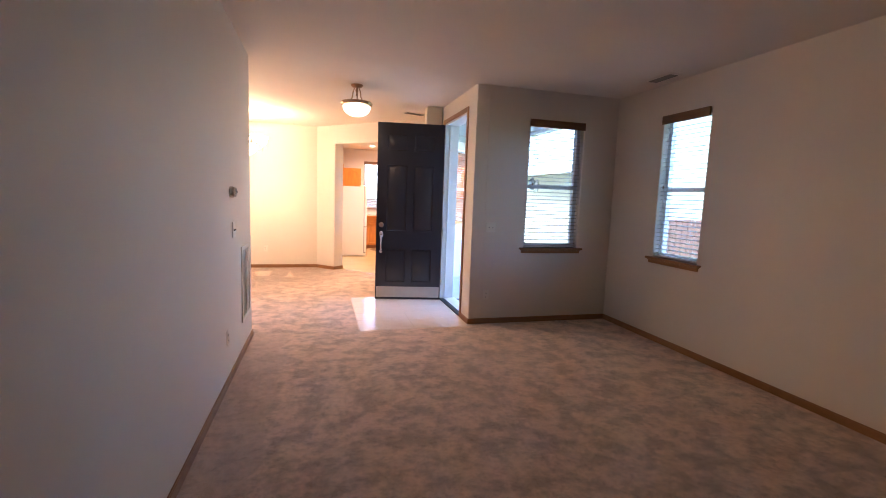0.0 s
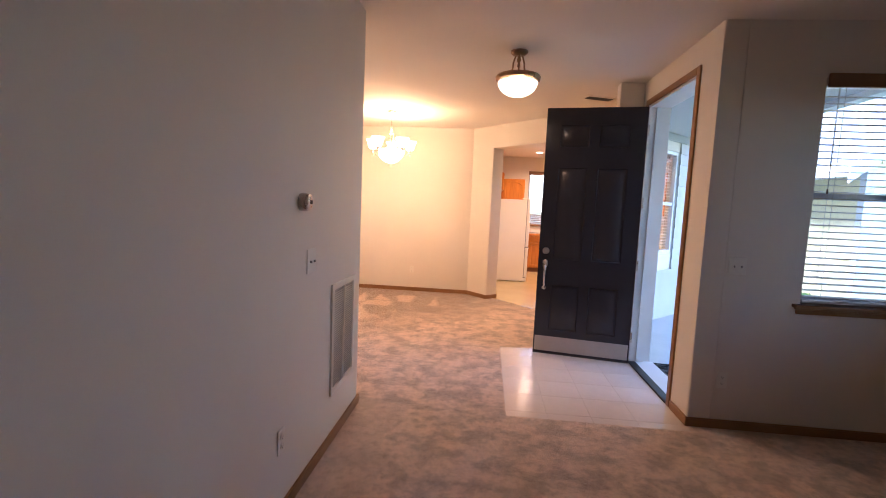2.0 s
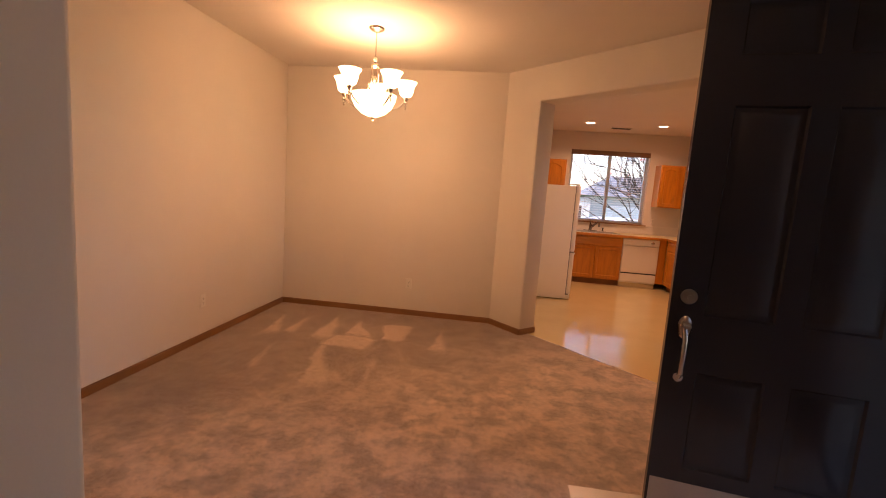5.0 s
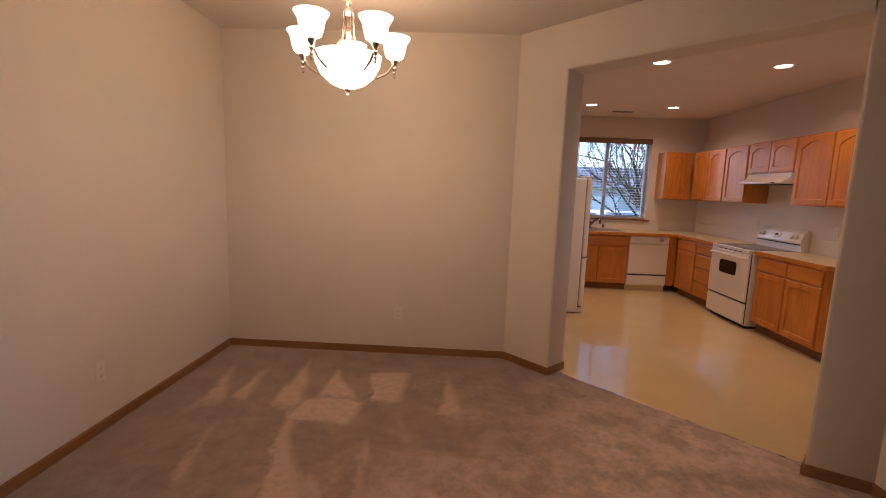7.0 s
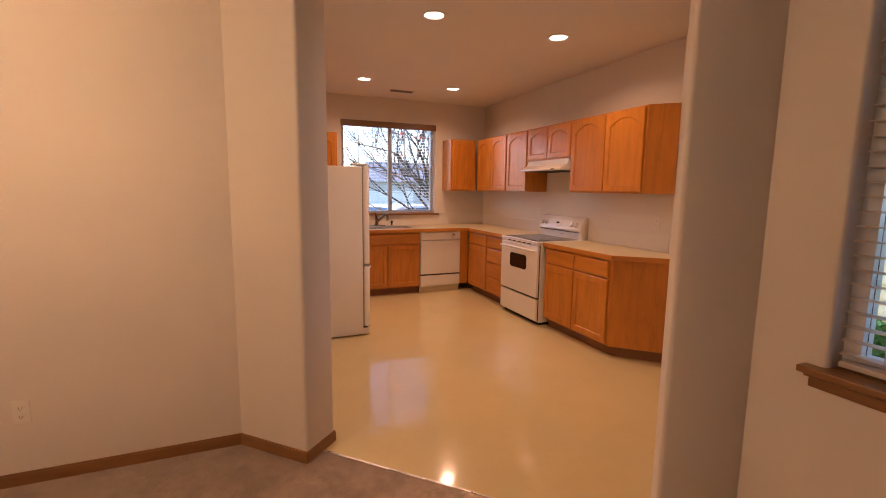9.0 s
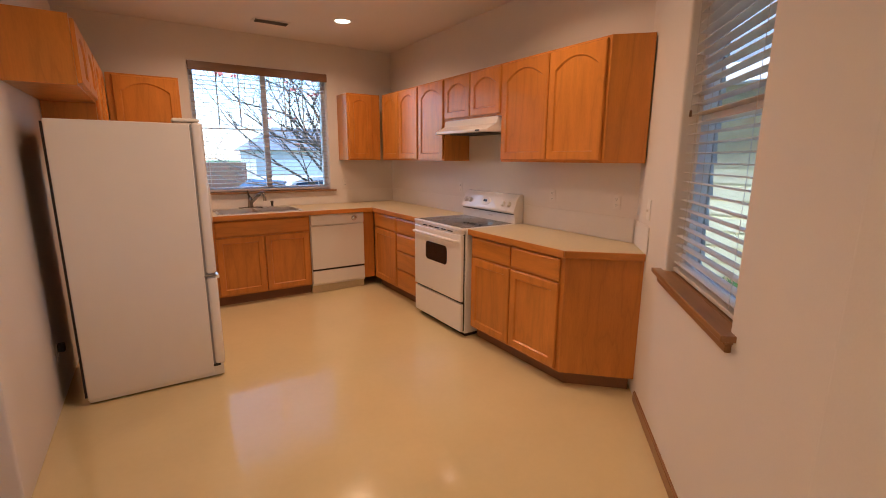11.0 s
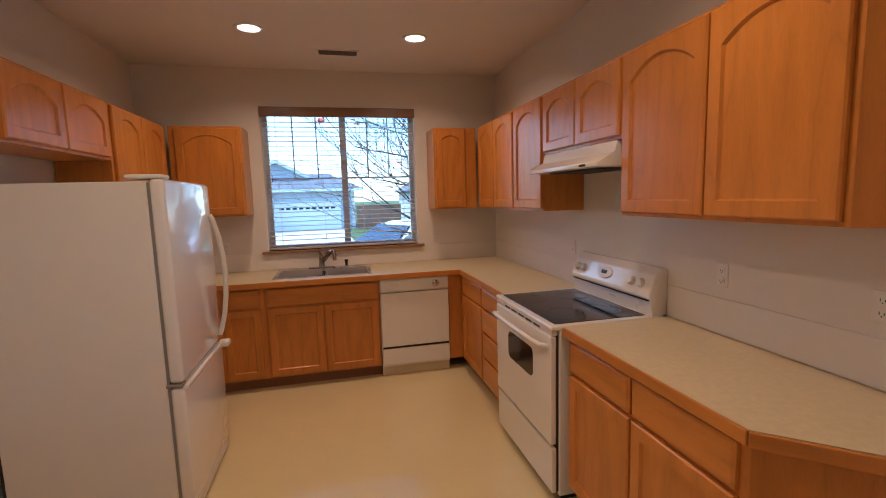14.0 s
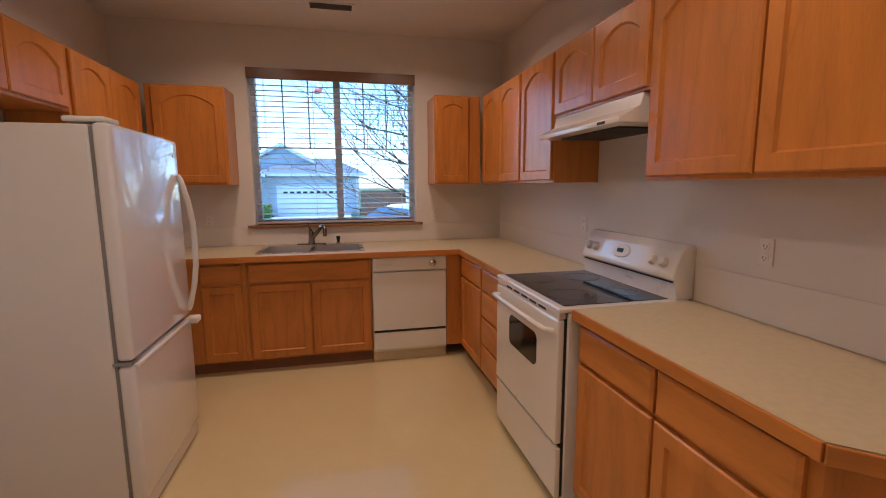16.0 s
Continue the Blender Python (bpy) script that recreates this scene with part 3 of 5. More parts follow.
leaf_dir = Vector((1.078 - 1.984, 5.978 - 5.822))
DOOR_AT = pose(1.984, 5.822, 0.012, 0, 0, math.degrees(math.atan2(leaf_dir.y, leaf_dir.x)))
door = thing("door_1", DOOR_AT, "open black six-panel front door with steel kick plate", "door", "", "structure")
DWID, DHT = 0.914, 2.432
cells = [(x0, x1, z0, z1) for x0, x1 in ((0.14, 0.41), (0.505, 0.775)) for z0, z1 in ((0.24, 0.70), (0.96, 1.86), (2.06, 2.27))]
part("leaf", panelled(DWID, DHT, 0.045, cells, 0.022, 0.011, 0.008), DOORPAINT, door, "black painted door leaf with moulded panels", True)
part("kick_plate", boxes((0.012, DWID - 0.012, 0.045, 0.0475, 0.02, 0.172), bevel=0.0008, seg=1), KICK, door, "brushed steel kick plate")
part("sweep", boxes((0.0, DWID, 0.004, 0.041, -0.011, 0.0)), DARK, door)
for zc in (0.25, 0.95, 1.55, 2.22):
    part("hinge", boxes((-0.018, 0.002, 0.0, 0.046, zc - 0.05, zc + 0.05), bevel=0.002), STEEL, door)
bolt = lathe([(0, 0), (0.034, 0), (0.034, 0.006), (0.028, 0.018), (0.012, 0.02), (0.012, 0.032), (0, 0.032)], 20)
bmesh.ops.transform(bm := bolt, matrix=pose(DWID - 0.07, 0.0455, 1.04, -90), verts=bm.verts[:])
part("deadbolt", bolt, NICKEL, door, "", True)
rose = lathe([(0, 0), (0.036, 0), (0.036, 0.005), (0.026, 0.016), (0, 0.018)], 20)
bmesh.ops.transform(rose, matrix=pose(DWID - 0.07, 0.0455, 0.90, -90) @ Matrix.Diagonal((0.8, 1.45, 1, 1)), verts=rose.verts[:])
grip = part("handle_set", rose, NICKEL, door, "satin nickel door handle set", True)
part("grip", tube([(DWID - 0.07, 0.055, 0.895), (DWID - 0.07, 0.088, 0.845), (DWID - 0.07, 0.092, 0.765), (DWID - 0.07, 0.075, 0.695), (DWID - 0.07, 0.055, 0.67)], 0.011, 10), NICKEL, grip, "", True)
part("thumb_latch", boxes((DWID - 0.082, DWID - 0.058, 0.062, 0.1, 0.913, 0.921), bevel=0.003), NICKEL, grip)
foot = lathe([(0, 0), (0.02, 0), (0.02, 0.005), (0, 0.014)], 16)
bmesh.ops.transform(foot, matrix=pose(DWID - 0.07, 0.0455, 0.667, -90), verts=foot.verts[:])
part("lower_rose", foot, NICKEL, grip, "", True)


# ---- wall fittings ----
def plate(m, label, category, w=0.07, h=0.115, kind="outlet", cover=None):
    p = thing(category.replace(" ", "_"), m, label, category)
    part("cover_plate", boxes((-w / 2, w / 2, -0.006, 0.0, -h / 2, h / 2), bevel=0.003), cover or PLASTIC, p)
    if kind == "outlet":
        for zc in (-0.021, 0.021):
            s = part("socket", lathe([(0, 0), (0.0165, 0), (0.0165, 0.0025), (0, 0.0025)], 16), PLASTIC, p)
            s.matrix_basis = pose(0, -0.006, zc, 90)
            part("slot", boxes((-0.0075, -0.0055, -0.0094, -0.0084, zc - 0.004, zc + 0.006), (0.0055, 0.0075, -0.0094, -0.0084, zc - 0.004, zc + 0.004), (-0.002, 0.002, -0.0094, -0.0084, zc - 0.011, zc - 0.007)), DARK, p)
    else:
        k = int(kind)
        for i in range(k):
            x = (i - (k - 1) / 2) * 0.046
            part("toggle", boxes((x - 0.0035, x + 0.0035, -0.016, -0.005, -0.010, 0.003), bevel=0.002), SWITCHGREY if k == 2 else PLASTIC, p)
    return p


LEFTW, FRONTW = along(-0.332, 0, -0.332, 9), along(0, 4.545, 9, 4.545)
plate(LEFTW @ pose(3.56, 0, 1.146), "white double light switch on plaster wall", "light switch", 0.115, 0.125, "2")
plate(LEFTW @ pose(3.24, 0, 0.362), "white duplex power outlet above oak baseboard", "power outlet")
plate(FRONTW @ pose(2.228, 0, 1.136), "white double light switch beside the front door", "light switch", 0.115, 0.115, "2")
plate(FRONTW @ pose(2.205, 0, 0.344), "white duplex power outlet above oak baseboard", "power outlet")
plate(along(-2.205, 0, -2.205, 9) @ pose(7.35, 0, 0.355), "white duplex power outlet above oak baseboard", "power outlet")
plate(along(0, 8.80, 9, 8.80) @ pose(-0.685, 0, 0.366), "white duplex power outlet above oak baseboard", "power outlet")
KRIGHT = along(3.73, 12.58, 3.73, 0)
plate(KRIGHT @ pose(12.58 - 9.762, 0, 1.165), "almond duplex power outlet above kitchen counter", "power outlet", 0.06, 0.1, cover=SPLASH)
plate(KRIGHT @ pose(12.58 - 9.175, 0, 1.165), "almond duplex power outlet above kitchen counter", "power outlet", 0.06, 0.1, cover=SPLASH)
plate(KRIGHT @ pose(12.58 - 11.015, 0, 1.165), "almond duplex power outlet above kitchen counter", "power outlet", 0.06, 0.1, cover=SPLASH)
plate(along(0, 12.58, 9, 12.58) @ pose(1.133, 0, 1.127), "almond duplex power outlet above kitchen counter", "power outlet", 0.06, 0.1, cover=SPLASH)
plate(along(0, 12.58, 9, 12.58) @ pose(3.08, 0, 1.15), "almond duplex power outlet above kitchen counter", "power outlet", 0.06, 0.1, cover=SPLASH)
plate(NOOK @ pose(0.33, 0, 1.162), "white light switch on angled nook wall", "light switch", 0.075, 0.12, "1")

thermo = thing("thermostat", LEFTW @ pose(3.43, 0, 1.44), "round grey thermostat with dark dial on plaster wall", "thermostat")
b = lathe([(0, 0), (0.041, 0), (0.043, 0.004), (0.043, 0.02), (0.041, 0.03), (0.038, 0.033), (0.0, 0.033)], 32)
part("housing", b, NICKEL, thermo, "", True).matrix_basis = pose(0, 0, 0, 90)
part("dial", lathe([(0, 0.033), (0.036, 0.033), (0.037, 0.044), (0.026, 0.05), (0, 0.05)], 32), STEEL, thermo, "", True).matrix_basis = pose(0, 0, 0, 90)
part("display", boxes((-0.014, 0.014, -0.052, -0.049, -0.008, 0.01), bevel=0.001, seg=1), DARK, thermo)

GX, GZ0, GZ1 = 3.865, 0.298, 0.968
grille = thing("return_air_grille", LEFTW @ pose(GX, 0, 0), "white louvred return air grille set in plaster wall", "air grille")
gw = 0.44
part("grille_frame", boxes((0, gw, -0.012, 0, GZ0, GZ0 + 0.035), (0, gw, -0.012, 0, GZ1 - 0.035, GZ1), (0, 0.035, -0.012, 0, GZ0 + 0.035, GZ1 - 0.035), (gw - 0.035, gw, -0.012, 0, GZ0 + 0.035, GZ1 - 0.035), (gw / 2 - 0.006, gw / 2 + 0.006, -0.013, 0, GZ0 + 0.035, GZ1 - 0.035)), PLASTIC, grille)
part("backing", boxes((0.02, gw - 0.02, -0.002, -0.0005, GZ0 + 0.02, GZ1 - 0.02)), LOUVRE_GAP, grille)
louvre = mesh_of("louvre", boxes((0, gw / 2 - 0.041, -0.0008, 0.0008, -0.0085, 0.0085)), PLASTIC)
for k in range(int((GZ1 - GZ0 - 0.08) / 0.0135)):
    for x in (0.035, gw / 2 + 0.006):
        part("louvre", louvre, PLASTIC, grille).matrix_basis = pose(x, -0.009, GZ0 + 0.046 + k * 0.0135, 35)


def register(x, y, turn, label):
    g = thing("ceiling_vent", pose(x, y, H, 0, 0, turn), label, "ceiling vent", "ceiling vents")
    part("vent_frame", boxes((-0.17, 0.17, -0.07, -0.05, -0.006, 0), (-0.17, 0.17, 0.05, 0.07, -0.006, 0), (-0.17, -0.15, -0.05, 0.05, -0.006, 0), (0.15, 0.17, -0.05, 0.05, -0.006, 0)), PLASTIC, g)
    part("backing", boxes((-0.15, 0.15, -0.05, 0.05, -0.002, -0.001)), DARK, g)
    # slats coloured dark grey to carry the shade inside the vent
    sl = mesh_of("vent_slat", boxes((-0.15, 0.15, -0.006, 0.006, -0.0006, 0.0006)), SWITCHGREY)
    for k in range(6):
        part("vent_slat", sl, PLASTIC, g).matrix_basis = pose(0, -0.042 + k * 0.0168, -0.006, 72)


register(3.615, 3.61, 90, "white ceiling register near living room window")
register(1.71, 6.65, 20, "white ceiling register near the entry")
register(2.205, 12.04, 0, "white ceiling register before the kitchen window")


# ---- lamps ----
def recessed(x, y):
    g = thing("recessed_light", pose(x, y, H), "lit round recessed ceiling light with white trim", "ceiling light", "kitchen recessed lights")
    part("trim_ring", lathe([(0.07, -0.002), (0.075, -0.008), (0.095, -0.006), (0.1, 0.0), (0.07, 0.0)], 32), PLASTIC, g, "", True)
    part("lens", lathe([(0.0, -0.003), (0.0705, -0.003), (0.0705, -0.001), (0, -0.001)], 32), BULB, g, "lit frosted lens")
    lamp("recessed_lamp", "AREA", (x, y, H - 0.012), 2.6, CANS, 0.13, (x, y, 0), 150)


for x, y in ((1.612, 11.6), (2.765, 11.63), (1.657, 9.455), (2.785, 9.475)):
    recessed(x, y)

LX, LY = 0.732, 5.175
flush = thing("semi_flush_light", pose(LX, LY, H), "bronze semi-flush ceiling light with lit frosted bowl", "ceiling light")
part("canopy", lathe([(0, 0), (0.07, 0), (0.07, -0.012), (0.05, -0.03), (0.02, -0.036), (0, -0.036)], 28), BRONZE, flush, "", True)
for k in range(3):
    a = 2 * math.pi * k / 3 + 0.5
    c, s = math.cos(a), math.sin(a)
    part("arm", tube([(0.03 * c, 0.03 * s, -0.03), (0.05 * c, 0.05 * s, -0.08), (0.055 * c, 0.055 * s, -0.13), (0.09 * c, 0.09 * s, -0.185), (0.15 * c, 0.15 * s, -0.205)], 0.007, 8), BRONZE, flush, "", True)
part("finial_column", lathe([(0, -0.03), (0.012, -0.04), (0.018, -0.07), (0.008, -0.09), (0.014, -0.12), (0, -0.13)], 14), BRONZE, flush, "", True)
part("rim", lathe([(0.165, -0.202), (0.175, -0.195), (0.183, -0.208), (0.178, -0.23), (0.165, -0.235), (0.158, -0.22), (0.165, -0.202)], 40), BRONZE, flush, "", True)
part("bowl", lathe([(0.16, -0.245)] + [(0.16 * math.cos(t), -0.245 - 0.115 * math.sin(t)) for t in [i * math.pi / 20 for i in range(1, 10)]] + [(0, -0.36)], 40), BOWL, flush, "lit frosted glass bowl", True)
# added disc over the bowl, keeps its glow off the ceiling
part("glow_stop", lathe([(0, -0.21), (0.03, -0.215), (0.158, -0.235), (0.158, -0.238), (0, -0.222)], 32), BRONZE, flush, "", True)
lamp("hall_lamp_down", "AREA", (LX, LY, H - 0.345), 2.2, CANS, 0.2, (LX, LY, 0), 175)

CX, CY = -0.838, 7.592
chan = thing("chandelier", pose(CX, CY, 0), "nickel chandelier with five lit alabaster cups and bowl", "chandelier")
part("canopy", lathe([(0, H), (0.065, H), (0.06, H - 0.015), (0.02, H - 0.035), (0, H - 0.035)], 28), NICKEL, chan, "", True)
part("stem", tube([(0, 0, H - 0.03), (0, 0, 2.46)], 0.005, 8), NICKEL, chan, "", True)
part("column", lathe([(0, 2.50), (0.012, 2.495), (0.02, 2.47), (0.01, 2.45), (0.024, 2.43), (0.03, 2.42), (0.012, 2.40), (0.012, 2.25), (0.03, 2.22), (0.014, 2.2), (0, 2.2)], 18), NICKEL, chan, "", True)
for k in range(5):
    a = 2 * math.pi * k / 5 + 0.47
    c, s = math.cos(a), math.sin(a)
    part("support_rod", tube([(0.03 * c, 0.03 * s, 2.43), (0.035 * c, 0.035 * s, 2.3), (0.08 * c, 0.08 * s, 2.2)], 0.004, 6), NICKEL, chan, "", True)
    part("arm", tube([(0.1 * c, 0.1 * s, 2.15), (0.17 * c, 0.17 * s, 2.09), (0.23 * c, 0.23 * s, 2.125), (0.275 * c, 0.275 * s, 2.185)], 0.007, 8), NICKEL, chan, "", True)
    part("finial", lathe([(0, 2.055), (0.006, 2.06), (0.009, 2.068), (0.004, 2.076), (0.012, 2.086), (0.005, 2.098), (0.015, 2.112), (0.007, 2.126), (0.02, 2.145), (0.022, 2.16), (0, 2.16)], 14, (0.275 * c, 0.275 * s, 0.045)), NICKEL, chan, "", True)
    part("cup_shade", lathe([(0.022, 2.158), (0.05, 2.175), (0.062, 2.21), (0.068, 2.25), (0.09, 2.285), (0.086, 2.287), (0.063, 2.25), (0.057, 2.21), (0.045, 2.18), (0.02, 2.162)], 24, (0.275 * c, 0.275 * s, 0.045)), SHADE, chan, "lit alabaster glass cup", True)
part("bowl", lathe([(0.188, 2.192), (0.180, 2.145), (0.15, 2.085), (0.1, 2.04), (0.05, 2.018), (0.0, 2.012), (0.0, 2.018), (0.05, 2.024), (0.1, 2.046), (0.145, 2.09), (0.174, 2.148), (0.181, 2.192)], 40), SHADE, chan, "lit alabaster glass bowl", True)
part("bottom_finial", lathe([(0, 1.972), (0.007, 1.978), (0.004, 1.988), (0.012, 1.996), (0.018, 2.008), (0, 2.014)], 14), NICKEL, chan, "", True)
lamp("chandelier_lamp", "POINT", (CX, CY, 2.33), 6.2, WARM, 0.12)
lamp("chandelier_lamp_down", "AREA", (CX, CY, 2.0), 2.4, WARM, 0.3, (CX, CY, 0), 178)


# ---- kitchen cabinets ----
def cabinet_door(w, h, arched, t=0.019, rail=0.055):
    """A framed door with a recessed flat panel, arched at its head where wanted. Front at y = 0, depth to +y."""
    bm = bmesh.new()
    e = 0.006
    outer = [(e, e), (w - e, e), (w - e, h - e), (e, h - e)]
    side = [(0, 0), (w, 0), (w, h), (0, h)]
    x0, x1, z0, z1 = rail, w - rail, rail, h - rail
    if arched:
        rise = min(0.075, 0.2 * (x1 - x0))
        top = [(x1 + (x0 - x1) * k / 12, z1 - rise + rise * (1 - (k / 6 - 1) ** 2)) for k in range(13)]
        inner = [(x0, z0), (x1, z0), *top]
    else:
        inner = [(x0, z0), (x1, z0), (x1, z1), (x0, z1)]
    cx, cz = w / 2, h / 2

    def ring(pts, y, k=0.0):
        return [bm.verts.new((x + (k if x < cx else -k), y, z + (k if z < cz else -k))) for x, z in pts]

    def join(a, b):
        for i in range(len(a)):
            j = (i + 1) % len(a)
            bm.faces.new((a[i], a[j], b[j], b[i]))

    back, edge, front = ring(side, t), ring(side, 0.006), ring(outer, 0.0)
    lip, low = ring(inner, 0.0), ring(inner, 0.011, 0.007)
    bm.faces.new(back)
    join(back, edge)
    join(edge, front)
    join(lip, low)
    bm.faces.new(low)
    edges = [bm.edges.get((r[i], r[(i + 1) % len(r)])) for r in (front, lip) for i in range(len(r))]
    bmesh.ops.triangle_fill(bm, edges=edges, use_beauty=True)
    return bm


def drawer_front(w, h, t=0.019):
    bm = bmesh.new()
    e = 0.012
    a = [bm.verts.new(p) for p in ((0, t, 0), (w, t, 0), (w, t, h), (0, t, h))]
    b = [bm.verts.new(p) for p in ((0, 0.007, 0), (w, 0.007, 0), (w, 0.007, h), (0, 0.007, h))]
    c = [bm.verts.new(p) for p in ((e, 0, e), (w - e, 0, e), (w - e, 0, h - e), (e, 0, h - e))]
    bm.faces.new(a)
    for p, q in ((a, b), (b, c)):
        for i in range(4):
            bm.faces.new((p[i], p[(i + 1) % 4], q[(i + 1) % 4], q[i]))
    bm.faces.new(c[::-1])
    return bm


def upper(m, w, z0, z1, doors, depth=0.305, label="oak wall cabinet with arched panel doors", cut=None):
    """A wall cabinet: x along its front, y into the wall; doors are (x0, x1)."""
    c = thing("wall_cabinet", m, label, "kitchen cabinet", "oak wall cabinets")
    pts = cut or [(0, 0.02), (w, 0.02), (w, depth + 0.02), (0, depth + 0.02)]
    part("body", prism(pts, z0, z1), OAK_V, c)
    for a, b in doors:
        part("door", cabinet_door(b - a, z1 - z0 - 0.03, True), OAK_V, c).matrix_basis = pose(a, 0.0, z0 + 0.015)
    return c


def base(m, w, fronts, depth=0.60, label="oak base cabinet with drawers over flat panel doors", cut=None, toe=None, top=0.868):
    """A base cabinet 0.875 high; fronts are (kind, x0, x1, z0, z1)."""
    c = thing("base_cabinet", m, label, "kitchen cabinet", "oak base cabinets")
    part("body", prism(cut or [(0, 0.02), (w, 0.02), (w, depth), (0, depth)], 0.1, top), OAK_V, c)
    if top < 0.86:
        part("face_rail", boxes((0, w, 0.02, 0.04, top, 0.868)), OAK_H, c)
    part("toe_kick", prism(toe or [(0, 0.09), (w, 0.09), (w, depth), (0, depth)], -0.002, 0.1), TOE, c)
    for kind, a, b, z0, z1 in fronts:
        bm = drawer_front(b - a, z1 - z0) if kind == "drawer" else cabinet_door(b - a, z1 - z0, False)
        part(kind, bm, OAK_H if kind == "drawer" else OAK_V, c).matrix_basis = pose(a, 0.0, z0)
    return c


UX = 3.425                      # door faces of the right-hand wall cabinets


def onright(y, x=UX):
    """Along the right wall: local x runs from y towards the nook, local y into the wall."""
    return along(x, y, x, y - 1)


# right wall, from the far corner to the nook
upper(onright(12.235), 0.86, 1.425, 2.165, [(0.03, 0.43), (0.44, 0.845)], 0.285)
upper(onright(11.372), 0.485, 1.425, 2.165, [(0.012, 0.473)], 0.285)
upper(onright(10.885), 0.815, 1.785, 2.165, [(0.012, 0.403), (0.412, 0.803)], 0.285, "small oak wall cabinet above the range hood")
upper(onright(10.067), 1.162, 1.425, 2.165, [(0.012, 0.492), (0.501, 0.957)], 0.285, "oak wall cabinet with an angled end panel", [(0, 0.02), (0.977, 0.02), (1.147, 0.19), (1.052, 0.285), (1.052, 0.303), (0, 0.303)])
# far wall, right and left of the window
FARU = 12.25
upper(along(3.02, FARU, 4, FARU), 0.405, 1.425, 2.165, [(0.02, 0.30)], 0.308)
upper(along(0.84, FARU, 4, FARU), 0.55, 1.425, 2.165, [(0.045, 0.53)], 0.308)
LEFTU = 0.835


def left_upper(y0, w, z0, doors, label):
    c = thing("wall_cabinet", pose(LEFTU, y0, 0, 0, 0, 90), label, "kitchen cabinet", "oak wall cabinets")
    part("body", boxes((0, w, 0.02, 0.318, z0, 2.165)), OAK_V, c)
    for a, b in doors:
        part("door", cabinet_door(b - a, 2.165 - z0 - 0.03, True), OAK_V, c).matrix_basis = pose(a, 0.0, z0 + 0.015)
    return c


left_upper(10.38, 0.945, 1.815, [(0.03, 0.47), (0.479, 0.925)], "oak wall cabinet with two arched doors above the refrigerator")
left_upper(11.33, 0.90, 1.425, [(0.03, 0.45), (0.459, 0.88)], "oak wall cabinet with two arched panel doors")

BX, FY = 3.15, 11.93          # fronts of the right and the far base cabinets
# far wall
base(along(0.52, FY, 4, FY), 1.0, [("drawer", 0.69, 0.97, 0.70, 0.845), ("door", 0.69, 0.97, 0.115, 0.685)], 0.65)
base(along(1.523, FY, 4, FY), 0.915, [("drawer", 0.015, 0.90, 0.70, 0.845), ("door", 0.015, 0.452, 0.115, 0.685), ("door", 0.461, 0.90, 0.115, 0.685)], 0.65, "oak sink base cabinet with two flat panel doors", top=0.72)
structure("corner_filler", boxes((3.045, 3.168, FY + 0.012, 12.57, 0.1, 0.868)), OAK_V, "oak corner filler between base cabinets", "filler panel")
# right wall
base(onright(11.92, BX), 0.565, [("drawer", 0.04, 0.555, 0.70, 0.845), ("door", 0.04, 0.555, 0.115, 0.685)], 0.575, "oak base cabinet with one drawer and a door")
base(onright(11.353, BX), 0.495, [("drawer", 0.012, 0.48, 0.70, 0.845), ("drawer", 0.012, 0.48, 0.515, 0.685), ("drawer", 0.012, 0.48, 0.32, 0.50), ("drawer", 0.012, 0.48, 0.115, 0.305)], 0.575, "oak base cabinet with a stack of four drawers")
END = 10.06 - 9.10
base(onright(10.06, BX), 1.4, [("drawer", 0.02, 0.467, 0.70, 0.845), ("drawer", 0.48, 0.928, 0.70, 0.845), ("door", 0.02, 0.467, 0.115, 0.685), ("door", 0.48, 0.928, 0.115, 0.685)], 0.575, "oak base cabinet with an angled end panel",
     [(0, 0.02), (END, 0.02), (END + 0.315, 0.345), (1.04, 0.545), (1.04, 0.57), (0, 0.575)], [(0, 0.09), (END - 0.02, 0.09), (END + 0.26, 0.375), (1.04, 0.56), (0, 0.56)])


def counter(pts, label):
    c = thing("countertop", pose(0, 0, 0), label, "countertop")
    part("laminate", prism(pts, 0.870, 0.905), LAMINATE, c, "beige speckled laminate")
    return c


CF, CR = FY - 0.03, BX - 0.004
left_top = counter([(0.515, CF), (1.60, CF), (1.60, 12.575), (0.515, 12.575)], "beige laminate countertop with oak front edge")
part("laminate", prism([(2.381, CF), (CR, CF), (CR, 10.85), (3.725, 10.85), (3.725, 12.575), (2.38, 12.575)], 0.870, 0.905), LAMINATE, left_top)
part("laminate", prism([(1.60, CF), (2.38, CF), (2.38, 12.01), (1.60, 12.01)], 0.870, 0.905), LAMINATE, left_top)
part("laminate", prism([(1.60, 12.525), (2.38, 12.525), (2.38, 12.575), (1.60, 12.575)], 0.870, 0.905), LAMINATE, left_top)
part("oak_edge", boxes((0.515, CR - 0.012, CF - 0.012, CF - 0.0005, 0.862, 0.9055), bevel=0.003), OAK_H, left_top, "oak counter edge")
part("oak_edge", boxes((CR - 0.012, CR - 0.0005, 10.85, CF - 0.0005, 0.862, 0.9055), bevel=0.003), OAK_D, left_top)
right_top = counter([(CR, 10.072), (CR, 9.09), (3.485, 8.778), (3.722, 9.012), (3.722, 10.072)], "beige laminate countertop with angled oak-edged end")
part("oak_edge", boxes((CR - 0.012, CR - 0.0005, 9.087, 10.072, 0.862, 0.9055), bevel=0.003), OAK_D, right_top, "oak counter edge")
ed = part("oak_edge", boxes((0, 0.46, -0.012, -0.0005, 0.862, 0.9055), bevel=0.003), OAK_H, right_top)
